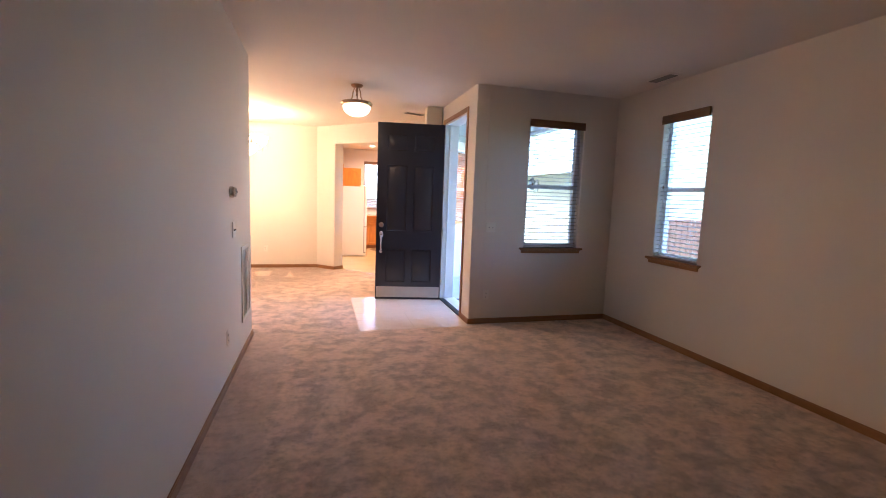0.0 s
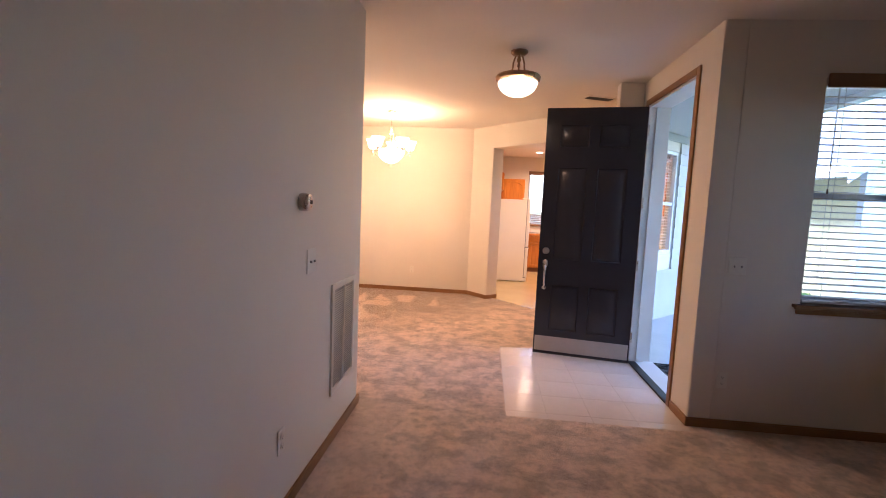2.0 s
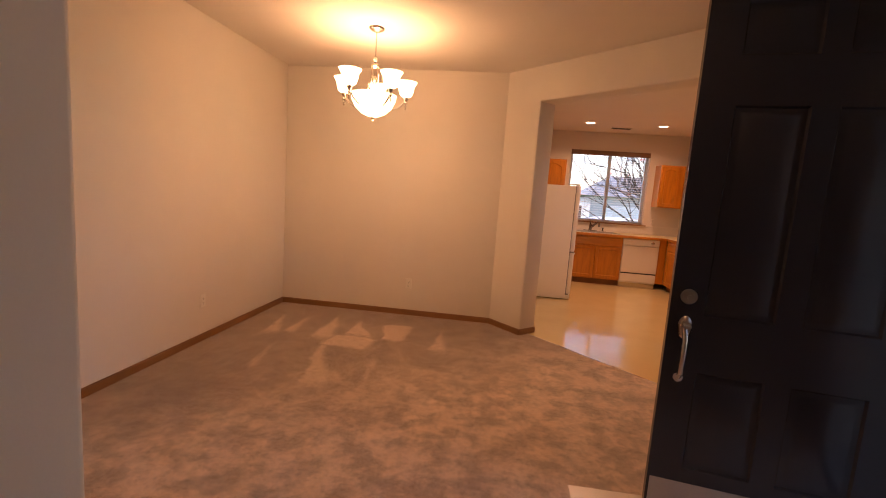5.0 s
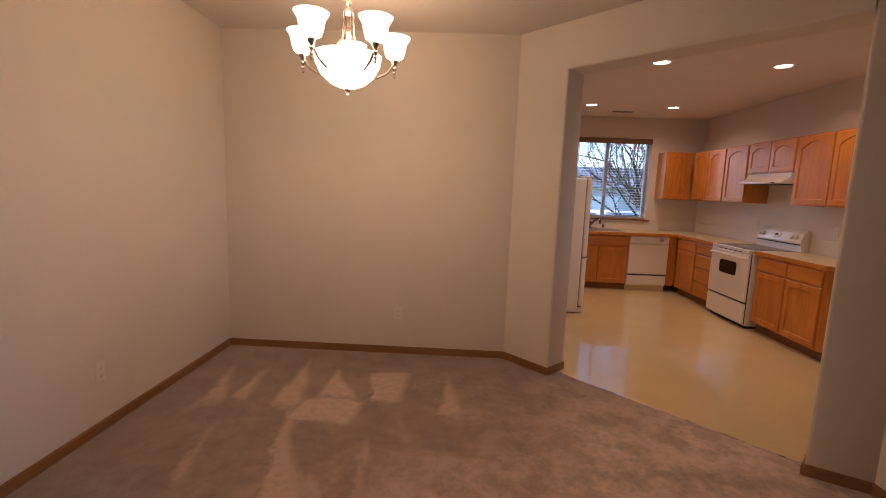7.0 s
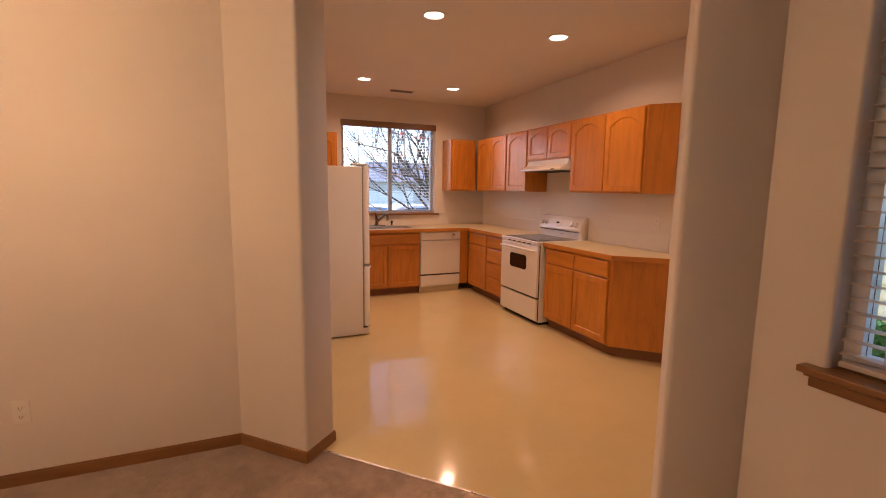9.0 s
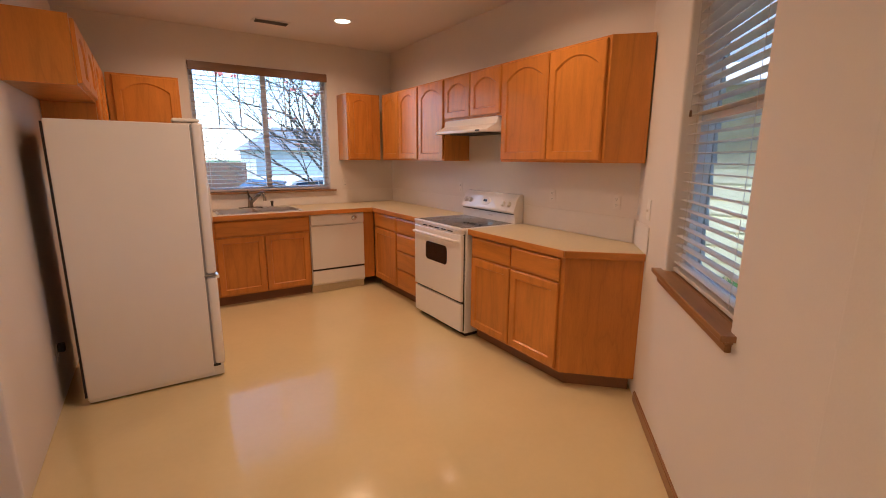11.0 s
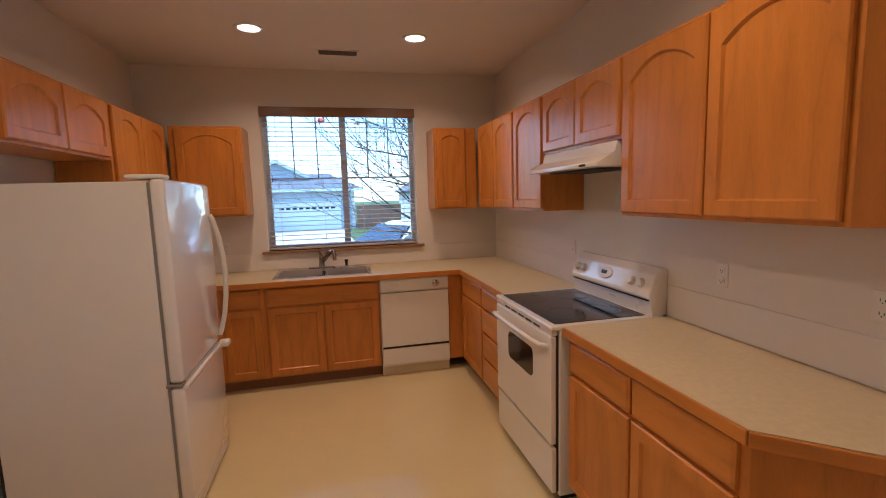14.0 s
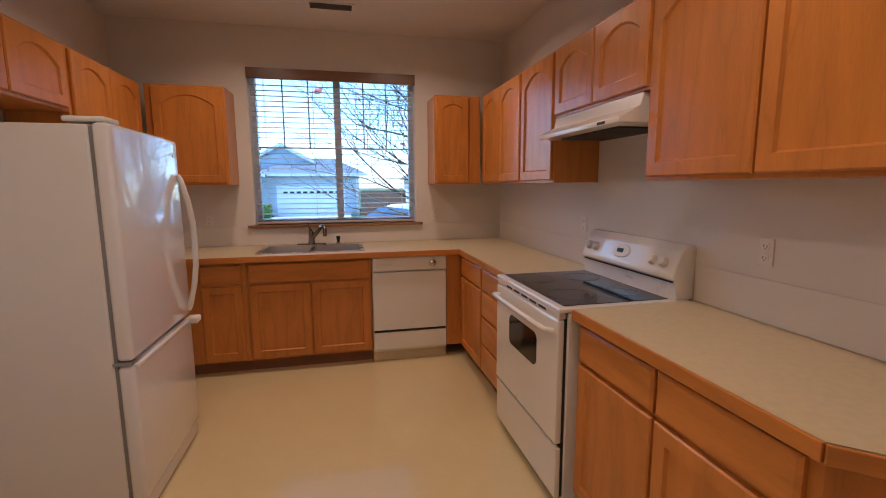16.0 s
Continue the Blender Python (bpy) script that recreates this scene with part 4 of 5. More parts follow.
ed.matrix_basis = along(CR - 0.003, 9.087, 3.483, 8.768)


def splash(m, w, label):
    ob = structure("backsplash", boxes((0, w, -0.008, -0.002, 0.906, 1.066), bevel=0.002), SPLASH, label, "backsplash")
    ob.matrix_world = m
    return ob


splash(along(0.52, 12.58, 3.7, 12.58), 3.2, "white backsplash strip behind the counter")
splash(along(3.73, 12.565, 3.73, 0), 1.71, "white backsplash strip behind the counter")
splash(along(3.73, 10.07, 3.73, 0), 1.04, "white backsplash strip behind the counter")
splash(NOOK @ pose(0.02, 0, 0), 0.37, "white backsplash strip on the angled nook wall")

# ---- range hood ----
hood = thing("range_hood", onright(10.872, 3.335), "white enamel range hood under the wall cabinet", "range hood")
bm = bmesh.new()
prof = [(0.0, 1.662), (0.39, 1.662), (0.39, 1.783), (0.105, 1.783), (0.098, 1.728), (0.0, 1.684)]
ends = [[bm.verts.new((x, y, z)) for y, z in prof] for x in (0.0, 0.762)]
bm.faces.new(ends[0])
bm.faces.new(ends[1][::-1])
for i in range(len(prof)):
    j = (i + 1) % len(prof)
    bm.faces.new((ends[0][i], ends[0][j], ends[1][j], ends[1][i]))
bmesh.ops.bevel(bm, geom=bm.edges[:], offset=0.004, segments=2, affect="EDGES", profile=0.5)
part("canopy", bm, WHITE, hood, "", True)
part("filter", boxes((0.12, 0.64, 0.08, 0.34, 1.654, 1.664)), DARK, hood, "dark grease filter")
part("lamp_lens", boxes((0.3, 0.46, 0.345, 0.38, 1.652, 1.664), bevel=0.004), PLASTIC, hood)
part("switch", boxes((0.60, 0.66, -0.002, 0.01, 1.667, 1.679), bevel=0.002), DARK, hood)

# ---- range ----
SX = 3.09
stove = thing("electric_range", onright(10.842, SX), "white freestanding electric range with black glass cooktop", "stove")
W = 0.756
part("body", boxes((0.0, W, 0.04, 0.62, 0.03, 0.885), bevel=0.004), WHITE, stove)
part("door_gasket", boxes((0.012, W - 0.012, 0.026, 0.04, 0.05, 0.86)), DARK, stove, "dark door gasket")
part("foot_rail", boxes((0.02, W - 0.02, 0.06, 0.6, -0.002, 0.03)), DARK, stove)
part("storage_drawer", boxes((0.004, W - 0.004, 0.0, 0.026, 0.05, 0.285), bevel=0.006), WHITE, stove)
oven = part("oven_door", boxes((0.004, W - 0.004, -0.005, 0.026, 0.305, 0.855), bevel=0.008), WHITE, stove)
bm = boxes((0.21, 0.55, -0.0075, 0.0, 0.575, 0.735))
bmesh.ops.bevel(bm, geom=[e for e in bm.edges if abs(e.verts[0].co.y - e.verts[1].co.y) > 1e-4], offset=0.035, segments=5, affect="EDGES", profile=0.5)
part("oven_window", bm, BLACKGLASS, oven, "dark oven window")
part("oven_handle", tube([(0.05, -0.004, 0.80), (0.055, -0.04, 0.805), (0.12, -0.05, 0.81), (W / 2, -0.054, 0.812), (W - 0.12, -0.05, 0.81), (W - 0.055, -0.04, 0.805), (W - 0.05, -0.004, 0.80)], 0.013, 10), WHITE, oven, "", True)
for k in range(5):
    x = 0.15 + k * 0.1
    part("vent_slot", boxes((x, x + 0.075, -0.0015, 0.004, 0.866, 0.876)), DARK, stove)
part("vent_trim", boxes((0.006, W - 0.006, 0.0, 0.03, 0.858, 0.884), bevel=0.003), WHITE, stove)
part("cooktop_rim", boxes((-0.002, W + 0.002, -0.005, 0.62, 0.885, 0.908), bevel=0.007), WHITE, stove)
top = part("cooktop_glass", boxes((0.03, W - 0.03, 0.03, 0.535, 0.907, 0.9105), bevel=0.001, seg=1), BLACKGLASS, stove, "black ceramic glass cooktop")
RING = plain("burner_ring", (0.06, 0.06, 0.065), 0.3, var=0.1)
for x, y, r in ((0.2, 0.16, 0.09), (0.56, 0.16, 0.115), (0.2, 0.41, 0.1), (0.56, 0.41, 0.08)):
    part("burner", lathe([(r - 0.004, 0), (r, 0), (r, 0.0006), (r - 0.004, 0.0006), (r - 0.004, 0)], 40, (x, y, 0.9104)), RING, top)
bm = bmesh.new()
prof = [(0.545, 0.905), (0.64, 0.905), (0.64, 1.14), (0.625, 1.152), (0.595, 1.15), (0.565, 1.115), (0.53, 1.02), (0.528, 0.995), (0.545, 0.988)]
ends = [[bm.verts.new((x, y, z)) for y, z in prof] for x in (0.0, W)]
bm.faces.new(ends[0])
bm.faces.new(ends[1][::-1])
for i in range(len(prof)):
    j = (i + 1) % len(prof)
    bm.faces.new((ends[0][i], ends[0][j], ends[1][j], ends[1][i]))
bmesh.ops.bevel(bm, geom=bm.edges[:], offset=0.008, segments=3, affect="EDGES", profile=0.5)
panel = part("control_panel", bm, WHITE, stove, "white rounded control panel", True)
part("groove", boxes((0.015, W - 0.015, 0.536, 0.546, 0.983, 0.99)), DARK, panel)
for x in (0.06, 0.125, 0.60, 0.675):
    k = part("knob", lathe([(0, 0), (0.025, 0), (0.023, 0.012), (0.016, 0.02), (0, 0.021)], 20), LOUVRE_GAP if x < 0.2 else PLASTIC, panel, "", True)
    k.matrix_basis = pose(x, 0.546, 1.066, 70)
ring = lathe([(0, 0), (0.06, 0), (0.056, 0.006), (0, 0.007)], 30)
bmesh.ops.transform(ring, matrix=Matrix.Diagonal((1.25, 0.6, 1, 1)), verts=ring.verts[:])
clock = part("clock_surround", ring, PLASTIC, panel, "oval pale clock surround", True)
clock.matrix_basis = pose(0.35, 0.548, 1.072, 70)
part("display", boxes((-0.026, 0.026, -0.01, 0.012, 0.004, 0.0085), bevel=0.002), BLACKGLASS, clock)
part("badge", boxes((0.40, 0.46, 0.5435, 0.546, 0.945, 0.957)), STEEL, panel)

# ---- dishwasher ----
dish = thing("dishwasher", along(2.443, FY - 0.005, 4, FY - 0.005), "white built-in dishwasher under the counter", "dishwasher")
part("tub", boxes((0.0, 0.60, 0.03, 0.6, 0.08, 0.862)), WHITE, dish)
dd = part("door", boxes((0.004, 0.596, 0.0, 0.03, 0.265, 0.735), bevel=0.006), WHITE, dish)
cp = part("control_panel", boxes((0.004, 0.596, -0.006, 0.03, 0.745, 0.858), bevel=0.008), WHITE, dish)
part("lower_panel", boxes((0.004, 0.596, 0.004, 0.03, 0.105, 0.245), bevel=0.004), WHITE, dish)
part("joint", boxes((0.008, 0.592, 0.012, 0.03, 0.245, 0.265)), DARK, dish)
part("kick_strip", boxes((0.0, 0.60, 0.05, 0.07, -0.002, 0.1)), LAMINATE, dish)
kn = part("cycle_knob", lathe([(0, 0), (0.03, 0), (0.027, 0.012), (0.014, 0.022), (0, 0.023)], 24), STEEL, cp, "", True)
kn.matrix_basis = pose(0.48, -0.006, 0.80, 90)
part("latch", boxes((0.07, 0.16, -0.012, -0.005, 0.79, 0.812), bevel=0.003), PLASTIC, cp)

# ---- refrigerator ----
fr = thing("refrigerator", pose(1.385, 10.42, 0, 0, 0, 90), "tall white bottom-freezer refrigerator with curved handle", "refrigerator")
FW = 0.725
part("cabinet", boxes((0.0, FW, 0.072, 0.745, 0.03, 1.645), bevel=0.006), FRIDGE, fr, "textured white cabinet")
part("upper_door", boxes((0.0, FW, 0.0, 0.062, 0.708, 1.655), bevel=0.02, seg=4), FRIDGE_GLOSS, fr, "", True)
fz = part("freezer_door", boxes((0.0, FW, 0.0, 0.062, 0.085, 0.69), bevel=0.02, seg=4), FRIDGE_GLOSS, fr, "", True)
part("door_seal", boxes((0.01, FW - 0.01, 0.06, 0.073, 0.09, 1.64)), SWITCHGREY, fr, "grey door gasket")
part("hinge_cover", boxes((0.01, 0.13, 0.012, 0.16, 1.655, 1.676), bevel=0.009), PLASTIC, fr)
# dark sheet that stands for the shade between refrigerator and wall
part("rear_shade", boxes((0.004, FW - 0.004, 0.745, 0.757, 0.05, 1.63)), DARK, fr, "dark sheet for the shade behind the refrigerator")
part("toe_grille", boxes((0.004, FW - 0.004, 0.012, 0.74, 0.012, 0.08), bevel=0.004), PLASTIC, fr)
for x, y in ((0.06, 0.1), (FW - 0.06, 0.1), (0.06, 0.68), (FW - 0.06, 0.68)):
    part("foot", lathe([(0, -0.002), (0.02, -0.002), (0.02, 0.014), (0, 0.014)], 12, (x, y, 0)), DARK, fr)
hx = FW - 0.035
part("handle", tube([(hx, 0.0, 1.47), (hx, -0.012, 1.45), (hx, -0.02, 1.42), (hx, -0.042, 1.33), (hx, -0.056, 1.22), (hx, -0.06, 1.1), (hx, -0.054, 0.98), (hx, -0.038, 0.87), (hx, -0.018, 0.79), (hx, -0.01, 0.76), (hx, 0.0, 0.74)], 0.0145, 10), PLASTIC, fr, "", True)
part("handle_lip", boxes((0.02, FW - 0.01, -0.014, 0.01, 0.672, 0.694), bevel=0.006), FRIDGE_GLOSS, fz)
part("handle_end", boxes((FW - 0.07, FW + 0.004, -0.05, 0.01, 0.665, 0.70), bevel=0.01, seg=3), PLASTIC, fz, "", True)
part("hinge", boxes((-0.002, 0.05, 0.004, 0.075, 0.692, 0.706), bevel=0.002), SWITCHGREY, fr)
part("lower_hinge", boxes((-0.002, 0.04, 0.03, 0.075, 0.078, 0.09), bevel=0.002), DARK, fr)
part("badge", lathe([(0, 0), (0.011, 0), (0.01, 0.002), (0, 0.002)], 16), STEEL, fr).matrix_basis = pose(FW - 0.07, 0.0, 1.57, 90)
plug = plate(along(0.51, 0, 0.51, 9) @ pose(10.6, 0, 0.31), "white outlet with black plug beside the refrigerator", "power outlet")
part("black_plug", boxes((-0.02, 0.02, -0.04, -0.006, -0.005, 0.045), bevel=0.006), DARK, plug, "black power plug")

# ---- sink ----
sink = thing("kitchen_sink", pose(0, 0, 0), "stainless double-bowl drop-in sink", "sink")
S0, S1, T0, T1 = 1.582, 2.395, 12.0, 12.535
zt = 0.91
bowls = [(S0 + 0.03, (S0 + S1) / 2 - 0.015), ((S0 + S1) / 2 + 0.015, S1 - 0.03)]
by0, by1 = T0 + 0.03, T1 - 0.10
part("rim", boxes((S0, S1, T0, by0, 0.905, zt), (S0, S1, by1, T1, 0.905, zt), (S0, bowls[0][0], by0, by1, 0.905, zt), (bowls[0][1], bowls[1][0], by0, by1, 0.905, zt), (bowls[1][1], S1, by0, by1, 0.905, zt)), STEEL, sink)
for a, b in bowls:
    bm = bmesh.new()
    rows = [[bm.verts.new(p) for p in ((a + k, by0 + k, z), (b - k, by0 + k, z), (b - k, by1 - k, z), (a + k, by1 - k, z))] for k, z in ((0, zt - 0.001), (0.012, 0.84), (0.02, 0.76), (0.05, 0.745))]
    for p, q in zip(rows, rows[1:]):
        for i in range(4):
            bm.faces.new((p[i], p[(i + 1) % 4], q[(i + 1) % 4], q[i]))
    bm.faces.new(rows[-1])
    bowl = part("bowl", bm, BASIN, sink, "", True)
    part("drain", lathe([(0, 0.002), (0.03, 0.002), (0.043, 0.004), (0.045, 0.0), (0, 0)], 20, ((a + b) / 2, (by0 + by1) / 2, 0.746)), CHROME, bowl, "", True)
fx, fy = 1.965, 12.475
tap = thing("kitchen_faucet", pose(fx, fy, 0.91), "brushed metal single-lever kitchen faucet on the sink rim", "faucet")
part("base_plate", boxes((-0.12, 0.12, -0.028, 0.028, 0.0, 0.01), bevel=0.004), TAPMETAL, tap, "", True)
part("post", lathe([(0.03, 0.008), (0.027, 0.03), (0.024, 0.085), (0.026, 0.1), (0.018, 0.118), (0, 0.122)], 20), TAPMETAL, tap, "", True)
part("spout", tube([(0.005, -0.005, 0.055), (0.04, -0.035, 0.095), (0.075, -0.075, 0.14), (0.095, -0.11, 0.165), (0.112, -0.14, 0.165), (0.12, -0.155, 0.14), (0.12, -0.155, 0.085)], 0.017, 12), TAPMETAL, tap, "", True)
part("lever", tube([(-0.002, 0, 0.115), (-0.016, -0.004, 0.15), (-0.022, -0.01, 0.19)], 0.013, 8, None, 0.007), TAPMETAL, tap, "", True)
spray = thing("side_sprayer", pose(2.19, 12.475, 0.91), "black side sprayer beside the faucet", "sink sprayer")
part("collar", lathe([(0.022, 0), (0.02, 0.012), (0.012, 0.018), (0, 0.018)], 16), CHROME, spray, "", True)
part("nozzle", lathe([(0.012, 0.016), (0.013, 0.04), (0.018, 0.06), (0.014, 0.068), (0, 0.068)], 16), DARK, spray, "", True)


# ---- outside: ground, porch, paths ----
def ground_z(x, y):
    return -0.14 - 0.34 * min(1.0, max(0.0, (y - 13.5) / 2.5)) - 0.41 * min(1.0, max(0.0, (y - 30.0) / 10.0))


xs = [-400, -120, -40, -20, -12, -6, 0, 4, 8, 14, 22, 40, 120, 400]
ys = [-400, -120, -40, -12, 0, 6, 12.8, 13.5, 15, 16.5, 18.5, 22, 30, 40, 60, 120, 400]
bm = bmesh.new()
gv = [[bm.verts.new((x, y, ground_z(x, y))) for x in xs] for y in ys]
for i in range(len(ys) - 1):
    for k in range(len(xs) - 1):
        bm.faces.new((gv[i][k], gv[i][k + 1], gv[i + 1][k + 1], gv[i + 1][k]))
structure("ground", bm, LAWN, "mown green lawn", "ground")
structure("porch_slab", prism([(2.15, 4.7), (3.99, 4.7), (3.99, 7.2), (5.0, 8.2), (4.0, 9.0), (2.16, 7.2)], -0.16, -0.06), CONCRETE, "broom-finished concrete porch slab", "porch")
structure("driveway", prism([(4.05, -2), (5.35, -2), (5.35, 12.6), (9, 14.5), (3.99, 14.5), (3.99, 9.0), (5.0, 8.2), (3.99, 7.2)], -0.16, -0.125), DRIVE, "grey concrete driveway beside the porch", "driveway")
structure("planting_bed", prism([(4.55, 6.2), (5.4, 6.2), (5.4, 12.4), (4.75, 12.4)], -0.15, -0.11), SOIL, "dark bark mulch bed under shrubs", "planting bed")
structure("street", boxes((-60, 60, 21.0, 27.5, -0.6, -0.47)), ASPHALT, "asphalt residential street", "road")
structure("far_pavement", boxes((-60, 60, 27.5, 29.2, -0.6, -0.44)), CONCRETE, "concrete pavement beside the street", "pavement")
bm = bmesh.new()
dv = [[bm.verts.new((x, y, ground_z(x, y) + d)) for x in (-2.9, 2.9)] for d in (0.02, -0.1) for y in (29.2, 30, 40, 46)]
for i in range(3):
    bm.faces.new((dv[i][0], dv[i][1], dv[i + 1][1], dv[i + 1][0]))
    for k in (0, 1):
        bm.faces.new((dv[i][k], dv[i + 1][k], dv[i + 5][k], dv[i + 4][k]))
structure("far_driveway", bm, CONCRETE, "pale concrete driveway", "driveway")

mat_rug = thing("door_mat", pose(2.285, 6.0, -0.06), "black rubber scroll-pattern door mat on the porch", "door mat")
pts = [(0, -1.05), (0, 0.0)] + [(0.62 * math.sin(a), -0.525 + 0.525 * math.cos(a)) for a in [math.pi * k / 14 for k in range(1, 14)]]
part("backing", prism(pts, 0, 0.004), ASPHALT, mat_rug, "dark grey gaps in the mat")
for cx in (0.09, 0.25, 0.41, 0.55):
    for k in range(7):
        cy = -0.08 - 0.148 * k
        if (cx / 0.62) ** 2 + ((cy + 0.525) / 0.525) ** 2 > 0.92:
            continue
        sgn = 1 if (k + int(cx * 10)) % 2 else -1
        part("scroll", tube([(cx + sgn * (0.012 + 0.0085 * a) * math.cos(a), cy + (0.012 + 0.0085 * a) * math.sin(a), 0.008) for a in [0.55 * i for i in range(15)]], 0.013, 5), DARK, mat_rug)
part("border", tube([(x, y, 0.008) for x, y in pts] + [(0, -1.05, 0.008)], 0.013, 6), DARK, mat_rug)


# ---- own outer walls: lap siding on the nook wall ----
def siding(name, m, w, z0, z1, material, holes=(), step=0.16, label="painted horizontal lap siding"):
    """Boards that face -y, one over another."""
    host = thing(name, m, label, "siding", "", "structure")
    k, z = 0, z0
    while z < z1 - 0.02:
        h = min(step, z1 - z)
        spans = [(0.0, w)]
        for a, b, c, d in holes:
            if z + h > c and z < d:
                spans = [q for s, e in spans for q in ((s, min(e, a)), (max(s, b), e)) if q[1] - q[0] > 0.02]
        for s, e in spans:
            bm = bmesh.new()
            v = [bm.verts.new(p) for p in ((s, 0.0, z), (e, 0.0, z), (e, -0.022, z), (s, -0.022, z), (s, 0.0, z + h), (e, 0.0, z + h), (e, -0.008, z + h), (s, -0.008, z + h))]
            for f in ((0, 1, 2, 3), (4, 7, 6, 5), (3, 2, 6, 7), (0, 4, 5, 1), (0, 3, 7, 4), (1, 5, 6, 2)):
                bm.faces.new([v[i] for i in f])
            part("board", bm, material, host)
        z += step
    return host


# the nook wall's outer face runs from the porch to the kitchen's corner
siding("siding_nook", along(2.16, 7.24, 3.89, 8.95, 0) @ pose(0, -0.004, 0), 2.43, -0.12, 2.9, SIDING_W, ((0.55, 1.62, 0.75, 2.5),), 0.155, "pale grey lap siding on the angled kitchen wall")
structure("corner_board", boxes((3.86, 3.96, 8.90, 9.0, -0.12, 2.9)), WHITETRIM, "white corner board of the siding", "corner board")
rail = thing("porch_handrail", pose(0, 0, 0), "white sloping porch handrail beside the siding", "handrail")
part("rail", tube([(3.35, 8.1, 0.78), (3.95, 8.6, 0.35)], 0.014, 8), WHITETRIM, rail)
part("post", boxes((3.94, 3.97, 8.59, 8.62, -0.14, 0.36)), WHITETRIM, rail)
structure("porch_soffit", prism([(2.15, 4.7), (3.78, 4.7), (3.78, 8.83), (2.15, 7.2)], 2.62, 2.7), SOFFIT, "white painted porch soffit", "soffit")
structure("porch_beam", boxes((3.78, 3.9, 4.72, 8.85, 2.56, 2.86)), WHITETRIM, "white porch fascia and gutter", "fascia")
# made-up roof outline, its edge set by how far the shade reaches
structure("roof_shade_slab", prism([(-3.0, -3.2), (4.1, -3.2), (4.1, 13.2), (-3.0, 13.2)], 2.86, 3.0), SHINGLE, "unseen flat roof slab added to shade porch and drive", "roof")


# ---- yellow wing across the drive ----
wing = thing("yellow_house", pose(5.75, 8.2, -0.14), "pale yellow lap-sided house with grey shingle gable roof", "house")
part("wall", boxes((0, 6.6, 0, 8.0, 0, 2.42)), SIDING_Y, wing, "pale yellow wall")
bm = bmesh.new()
tri = [[bm.verts.new((x, y, z)) for x, z in ((0, 2.42), (6.6, 2.42), (3.3, 5.3))] for y in (0.0, 8.0)]
bm.faces.new(tri[0])
bm.faces.new(tri[1][::-1])
for i in range(3):
    bm.faces.new((tri[0][i], tri[0][(i + 1) % 3], tri[1][(i + 1) % 3], tri[1][i]))
part("gable", bm, SIDING_Y, wing, "pale yellow gable")
for z in range(16):
    z0, z1 = z * 0.152, z * 0.152 + 0.122
    part("board", boxes((-0.016, 0.0, 0.0, 8.0, z0, z1)), SIDING_Y, wing)
    part("board", boxes((0.0, 6.6, -0.016, 0.0, z0, z1)), SIDING_Y, wing)
for z in range(16, 33):
    z0 = z * 0.152
    k = (z0 + 0.122 - 2.42) / 2.88 * 3.3
    part("board", boxes((k, 6.6 - k, -0.016, 0.0, z0, z0 + 0.122)), SIDING_Y, wing)
part("corner_board", boxes((-0.03, 0.08, -0.03, 0.0, 0, 2.4), (-0.03, 0.0, 0.0, 0.08, 0, 2.4)), WHITETRIM, wing)
part("downspout", boxes((-0.09, -0.02, 3.45, 3.53, 0, 2.2), bevel=0.01), WHITETRIM, wing, "white downspout")
lantern = part("wall_lantern", boxes((-0.05, -0.016, 2.1, 2.24, 1.85, 2.15), bevel=0.01), STEEL, wing, "weathered metal wall lantern")
part("lantern_cap", lathe([(0, 0.12), (0.03, 0.1), (0.09, 0.03), (0.1, 0.0), (0, 0)], 8, (-0.16, 2.17, 2.08)), STEEL, lantern)
part("lantern_glass", lathe([(0.0, -0.2), (0.05, -0.2), (0.085, 0.0), (0, 0)], 8, (-0.16, 2.17, 2.08)), CONCRETE, lantern)
bm = bmesh.new()
for a in (-0.5, 7.1):
    q = [bm.verts.new(v) for v in ((a, -0.4, 2.24), (a, 8.4, 2.24), (3.3, 8.4, 5.36), (3.3, -0.4, 5.36))]
    u = [bm.verts.new(v.co + Vector((0, 0, 0.14))) for v in q]
    bm.faces.new(q)
    bm.faces.new(u)
    for i in range(4):
        bm.faces.new((q[i], q[(i + 1) % 4], u[(i + 1) % 4], u[i]))
roof = part("roof", bm, SHINGLE, wing, "grey shingle roof")
bm = bmesh.new()
for a in (-0.55, 7.15):
    q = [bm.verts.new(v) for v in ((a, -0.44, 2.12), (3.3, -0.44, 5.28), (3.3, -0.44, 5.5), (a, -0.44, 2.34))]
    u = [bm.verts.new(v.co + Vector((0, 0.035, 0))) for v in q]
    bm.faces.new(q)
    bm.faces.new(u)
    for i in range(4):
        bm.faces.new((q[i], q[(i + 1) % 4], u[(i + 1) % 4], u[i]))
part("bargeboard", bm, WHITETRIM, roof, "white bargeboards")
part("gutter", boxes((-0.6, -0.49, -0.4, 8.4, 2.2, 2.36), bevel=0.01), WHITETRIM, roof, "white gutter")
yard = thing("yard_fence", pose(7.3, 7.7, -0.14), "reddish brown board fence before the yellow house", "fence")
for k in range(30):
    part("board", boxes((k * 0.15, k * 0.15 + 0.137, 0, 0.02, 0, 1.3 + 0.008 * (k % 3))), FENCE, yard)
part("rail", boxes((0, 4.5, 0.02, 0.06, 0.3, 0.4), (0, 4.5, 0.02, 0.06, 0.95, 1.05)), FENCE, yard)


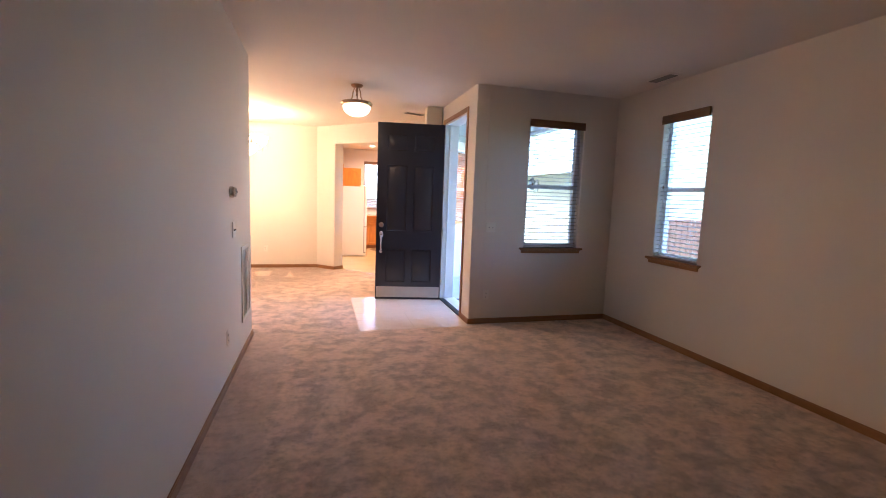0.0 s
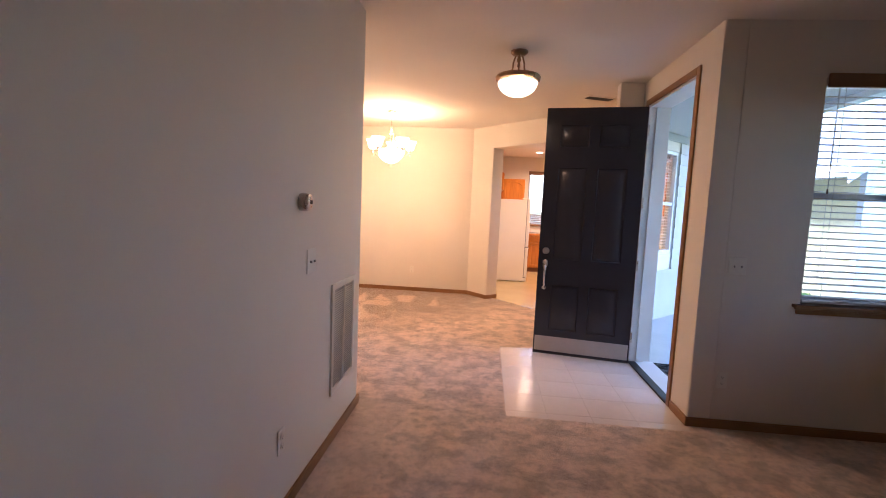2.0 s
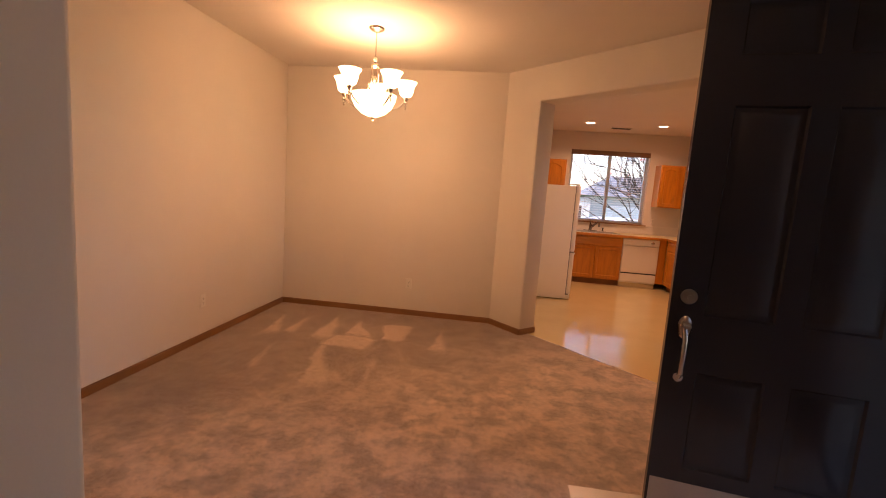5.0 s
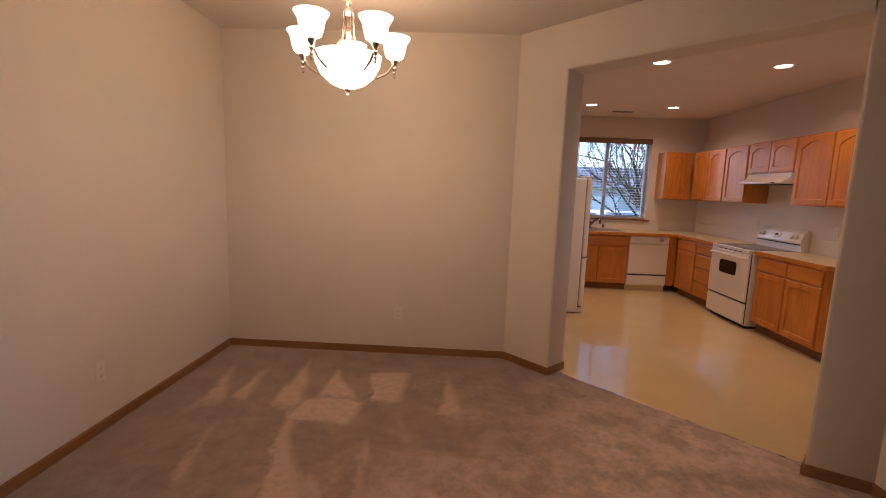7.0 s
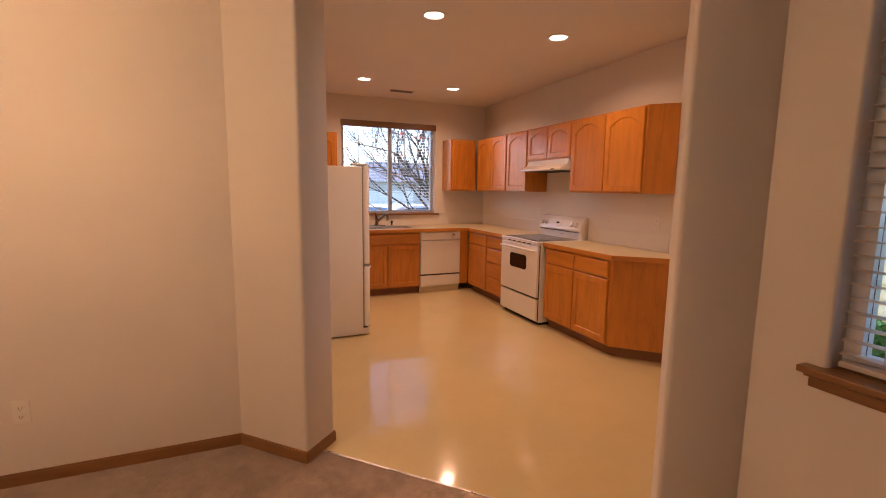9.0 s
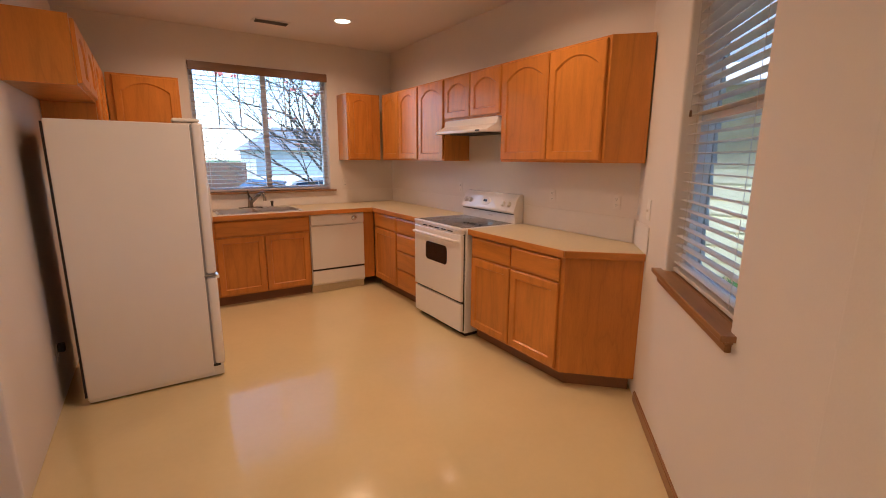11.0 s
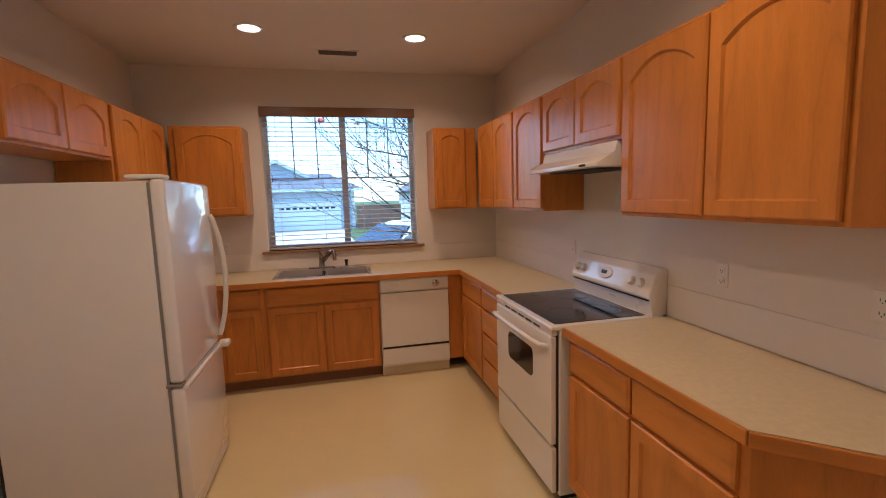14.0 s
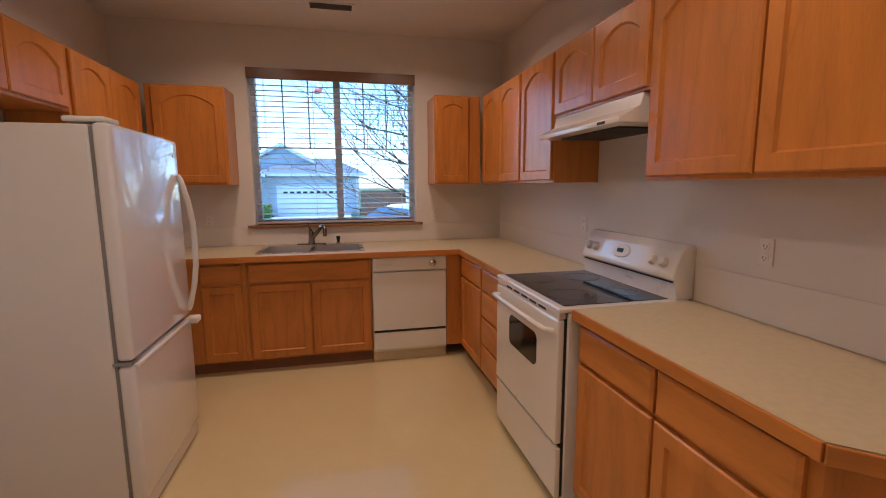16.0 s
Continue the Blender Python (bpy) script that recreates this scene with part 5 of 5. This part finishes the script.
# ---- shrubs ----
def shrub(x, y, r, h, seed):
    rng = random.Random(seed)
    s = thing("round_shrub", pose(x, y, -0.12), "clipped round green shrub in the planting bed", "shrub", "shrubs along the drive")
    part("stem", tube([(0, 0, 0), (0.01, 0.0, h * 0.5)], 0.03, 6), BARK, s)
    bm = bmesh.new()
    for i in range(1700):
        u, v = rng.uniform(-0.85, 1), rng.uniform(0, 2 * math.pi)
        d = rng.uniform(0.88, 1.03) * (1 + 0.03 * math.sin(5 * v + seed) + 0.03 * math.sin(9 * u + 3 * v))
        q = math.sqrt(max(0, 1 - u * u))
        c = Vector((r * d * q * math.cos(v), r * d * q * math.sin(v), h / 2 + h / 2 * d * u))
        a = Vector((rng.gauss(0, 1), rng.gauss(0, 1), rng.gauss(0, 1))).normalized()
        b = a.orthogonal().normalized()
        w = rng.uniform(0.018, 0.034)
        bm.faces.new([bm.verts.new(c + p) for p in (a * w * 1.5, b * w * 0.7, -a * w * 1.5, -b * w * 0.7)])
    part("crown", bm, LEAF, s, "small glossy green leaves")
    part("core", lathe([(0, 0.06), (r * 0.6, h * 0.2), (r * 0.78, h * 0.5), (r * 0.55, h * 0.82), (0, h * 0.92)], 12), LEAF, s)


for i, (x, y, r, h) in enumerate(((5.25, 12.0, 0.26, 0.5), (5.2, 11.25, 0.28, 0.52), (5.17, 10.5, 0.28, 0.54), (5.15, 9.75, 0.29, 0.55), (5.12, 9.0, 0.29, 0.55), (5.1, 8.25, 0.28, 0.54))):
    shrub(x, y, r, h, i)

# ---- across the street ----
HZ = -0.88


def hip_roof(x0, x1, y0, y1, z0, z1, run, material, parent):
    bm = bmesh.new()
    ym = (y0 + y1) / 2
    a = [bm.verts.new(q) for q in ((x0, y0, z0), (x1, y0, z0), (x1, y1, z0), (x0, y1, z0), (x0 + run, ym, z1), (x1 - run, ym, z1))]
    for f in ((0, 1, 5, 4), (1, 2, 5), (2, 3, 4, 5), (3, 0, 4), (0, 3, 2, 1)):
        bm.faces.new([a[i] for i in f])
    return part("roof", bm, material, parent, "grey shingle roof")


def front_gable(x0, x1, y0, y1, z0, z1, parent):
    """A gabled block whose triangle faces the street, with white bargeboards."""
    xm = (x0 + x1) / 2
    bm = bmesh.new()
    ends = [[bm.verts.new((x, y, z)) for x, z in ((x0 + 0.4, z0 - 1.2), (x1 - 0.4, z0 - 1.2), (x1 - 0.4, z0), (xm, z1 - 0.1), (x0 + 0.4, z0))] for y in (y0 + 0.4, y1)]
    bm.faces.new(ends[0])
    bm.faces.new(ends[1][::-1])
    for i in range(5):
        bm.faces.new((ends[0][i], ends[0][(i + 1) % 5], ends[1][(i + 1) % 5], ends[1][i]))
    part("gable_wall", bm, SIDING_B, parent)
    for name, material, ya, yb, lift, deep in (("gable_roof", SHINGLE, y0 + 0.05, y1, 0.0, 0.16), ("bargeboard", WHITETRIM, y0 - 0.02, y0 + 0.05, -0.14, 0.28)):
        for a in (x0, x1):
            bm = bmesh.new()
            q = [bm.verts.new(v) for v in ((a, ya, z0 - 0.2 + lift), (a, yb, z0 - 0.2 + lift), (xm, yb, z1 + lift), (xm, ya, z1 + lift))]
            u = [bm.verts.new(v.co + Vector((0, 0, deep))) for v in q]
            bm.faces.new(q)
            bm.faces.new(u)
            for i in range(4):
                bm.faces.new((q[i], q[(i + 1) % 4], u[(i + 1) % 4], u[i]))
            part(name, bm, material, parent)


far = thing("grey_house", pose(0, 46, HZ), "grey-blue house with white garage door and gabled roofs", "house")
part("wall", boxes((-11.0, 3.6, 0.0, 9.0, 0, 3.3)), SIDING_B, far, "grey-blue lap siding")
gdoor = part("garage_door", boxes((-2.45, 2.2, -0.06, 0.0, 0, 2.12)), WHITETRIM, far, "white sectional garage door")
for c in range(9):
    part("door_window", boxes((-2.25 + c * 0.5, -1.92 + c * 0.5, -0.07, -0.06, 1.72, 1.92)), CARGLASS, gdoor)
for r in range(3):
    part("door_joint", boxes((-2.45, 2.2, -0.064, -0.058, 0.5 + r * 0.53, 0.52 + r * 0.53)), CONCRETE, gdoor)
part("door_trim", boxes((-2.75, -2.45, -0.08, 0, 0, 2.35), (2.2, 2.5, -0.08, 0, 0, 2.35), (-2.45, 2.2, -0.08, 0, 2.12, 2.35)), WHITETRIM, far)
part("corner_board", boxes((3.4, 3.65, -0.06, 0.0, 0, 3.2)), WHITETRIM, far)
part("window", boxes((-7.0, -5.0, -0.05, 0, 0.9, 2.2)), CARGLASS, far)
hip_roof(-4.4, 4.3, -0.8, 9.8, 3.3, 4.75, 2.6, SHINGLE, far)
part("fascia", boxes((-4.4, 4.3, -0.88, -0.8, 3.12, 3.36)), WHITETRIM, far)
front_gable(-5.4, 0.2, 2.2, 8.6, 4.45, 5.75, far)
front_gable(-12.0, -3.3, -1.6, 8.8, 3.3, 5.2, far)
for z in range(20):
    part("board", boxes((-11.0, -2.75, -0.02, 0.0, z * 0.165, z * 0.165 + 0.13)), SIDING_B, far)
bush = thing("low_hedge", pose(-3.6, 44.6, HZ), "low green hedge before the grey house", "hedge")
rb = random.Random(5)
bm = bmesh.new()
for i in range(700):
    c = Vector((rb.uniform(-0.6, 0.6), rb.uniform(-0.4, 0.4), rb.uniform(0.05, 0.95)))
    a = Vector((rb.gauss(0, 1), rb.gauss(0, 1), rb.gauss(0, 1))).normalized()
    b = a.orthogonal().normalized()
    bm.faces.new([bm.verts.new(c + q) for q in (a * 0.09, b * 0.05, -a * 0.09, -b * 0.05)])
part("leaves", bm, LEAF, bush)

other = thing("pale_house", pose(14, 50, HZ), "pale distant house with shingle roof", "house")
part("wall", boxes((-5, 9, 0, 8, 0, 3.0)), SIDING_W, other)
part("garage_door", boxes((-3.8, 1.2, -0.05, 0, 0, 2.1)), WHITETRIM, other)
part("window", boxes((3, 5, -0.05, 0, 1, 2.2)), CARGLASS, other)
hip_roof(-5.6, 9.6, -0.6, 8.6, 3.0, 5.2, 3, SHINGLE, other)

fence = thing("board_fence", pose(3.75, 45, HZ), "reddish brown board fence beside the grey house", "fence")
for k in range(24):
    part("board", boxes((k * 0.15, k * 0.15 + 0.135, 0, 0.02, 0, 1.95 + 0.01 * (k % 2))), FENCE, fence)
part("rail", boxes((0, 3.6, 0.02, 0.06, 0.4, 0.5)), FENCE, fence)

# parked car
car = thing("parked_car", pose(2.3, 16.9, -0.475, 0, 0, 28), "white parked car seen through the kitchen window", "car")
prof = [(0.0, 0.45), (0.05, 0.75), (0.25, 0.86), (1.1, 0.96), (1.75, 1.38), (2.1, 1.46), (3.3, 1.46), (3.9, 1.3), (4.35, 0.95), (4.45, 0.5), (4.3, 0.28), (0.15, 0.28)]
bm = bmesh.new()
sides = [[bm.verts.new((x, y + (0.16 if z > 1.1 else 0.0) * (1 if y < 0.9 else -1), z)) for x, z in prof] for y in (0.0, 1.78)]
bm.faces.new(sides[0])
bm.faces.new(sides[1][::-1])
for i in range(len(prof)):
    j = (i + 1) % len(prof)
    bm.faces.new((sides[0][i], sides[0][j], sides[1][j], sides[1][i]))
bmesh.ops.bevel(bm, geom=bm.edges[:], offset=0.05, segments=3, affect="EDGES", profile=0.5, clamp_overlap=True)
part("body", bm, CARPAINT, car, "", True)
def side_glass(pts, y0, y1):
    bm = bmesh.new()
    a, b = [bm.verts.new((x, y0 + (z - 1.0) * 0.36, z)) for x, z in pts], [bm.verts.new((x, y1 + (z - 1.0) * 0.36, z)) for x, z in pts]
    bm.faces.new(a)
    bm.faces.new(b[::-1])
    for i in range(len(pts)):
        j = (i + 1) % len(pts)
        bm.faces.new((a[i], a[j], b[j], b[i]))
    return bm
part("side_window", side_glass([(1.45, 1.0), (1.9, 1.34), (2.55, 1.38), (2.55, 1.0)], -0.015, 0.05), CARGLASS, car)
part("side_window", side_glass([(2.63, 1.0), (2.63, 1.38), (3.3, 1.37), (3.75, 1.02)], -0.015, 0.05), CARGLASS, car)
bm = bmesh.new()
v = [bm.verts.new(p) for p in ((1.13, 0.1, 1.0), (1.13, 1.68, 1.0), (1.72, 1.52, 1.385), (1.72, 0.26, 1.385))]
u = [bm.verts.new(q.co + Vector((-0.02, 0, 0.022))) for q in v]
bm.faces.new(v)
bm.faces.new(u)
for i in range(4):
    bm.faces.new((v[i], v[(i + 1) % 4], u[(i + 1) % 4], u[i]))
part("windscreen", bm, CARGLASS, car)
for x in (0.85, 3.55):
    for y in (0.02, 1.58):
        wh = part("wheel", lathe([(0, 0), (0.2, 0), (0.2, 0.18), (0, 0.18)], 24), STEEL, car)
        wh.matrix_basis = pose(x, y + 0.18, 0.32, 90)
        part("tyre", lathe([(0.2, 0.0), (0.3, 0.0), (0.32, 0.03), (0.32, 0.17), (0.3, 0.2), (0.2, 0.2)], 24), TYRE, wh)


# bare street tree with a few red leaves
def limbs(bm, rng, p, d, length, r, depth, tips):
    pts, q = [p], p.copy()
    for k in range(4):
        d = (d + Vector((rng.uniform(-0.22, 0.22), rng.uniform(-0.22, 0.22), rng.uniform(-0.1, 0.16)))).normalized()
        q = q + d * length / 4
        pts.append(q.copy())
    tube(pts, r, 6 if depth > 2 else 4, bm, r * 0.55)
    if depth == 0:
        tips.append(q)
        return
    for k in range(3 if depth > 1 else 4):
        a = pts[1 + (k % 4)] if k else q
        nd = (d + Vector((rng.uniform(-1, 1), rng.uniform(-1, 1), rng.uniform(-0.35, 0.7)))).normalized()
        limbs(bm, rng, a, nd, length * rng.uniform(0.58, 0.78), r * 0.55, depth - 1, tips)


tree = thing("street_tree", pose(4.75, 16.6, -0.49), "bare branching street tree with a few red leaves", "tree")
rng = random.Random(11)
part("trunk", tube([(0, 0, 0), (0.02, 0.01, 0.7), (-0.03, 0.0, 1.3)], 0.085, 10, None, 0.06), BARK, tree)
bm, tips = bmesh.new(), []
for k in range(22):
    a = 2 * math.pi * k / 5.3
    limbs(bm, rng, Vector((-0.02, 0, 0.9 + 0.032 * k)), Vector((0.85 * math.cos(a), 0.85 * math.sin(a), 0.2 + 0.05 * k)).normalized(), 1.8, 0.034, 4, tips)
part("limbs", bm, BARK, tree)
bm = bmesh.new()
for q in tips:
    if rng.random() < 0.035:
        for k in range(4):
            c = q + Vector((rng.uniform(-0.05, 0.05), rng.uniform(-0.05, 0.05), -0.04))
            a = Vector((rng.gauss(0, 1), rng.gauss(0, 1), rng.gauss(0, 1))).normalized()
            b = a.orthogonal().normalized()
            bm.faces.new([bm.verts.new(c + s) for s in (a * 0.055, b * 0.04, -a * 0.055, -b * 0.04)])
part("leaves", bm, REDLEAF, tree, "a few red autumn leaves")

# ---- entry tiles ----
edge = 0.312
for y0, y1 in [(4.45, 4.543)] + [(4.543 + k * edge, min(4.543 + (k + 1) * edge, 6.05)) for k in range(5)]:
    for i in range(4):
        x0, x1 = 0.745 if i == 0 else 0.728 + i * edge, 0.728 + (i + 1) * edge if i < 3 else 1.999
        part("tile", boxes((0.0012, x1 - x0 - 0.0012, 0.0012, y1 - y0 - 0.0012, -0.008, -0.0005), bevel=0.001, seg=1), TILE, tile_floor).matrix_basis = pose(x0, y0, 0)
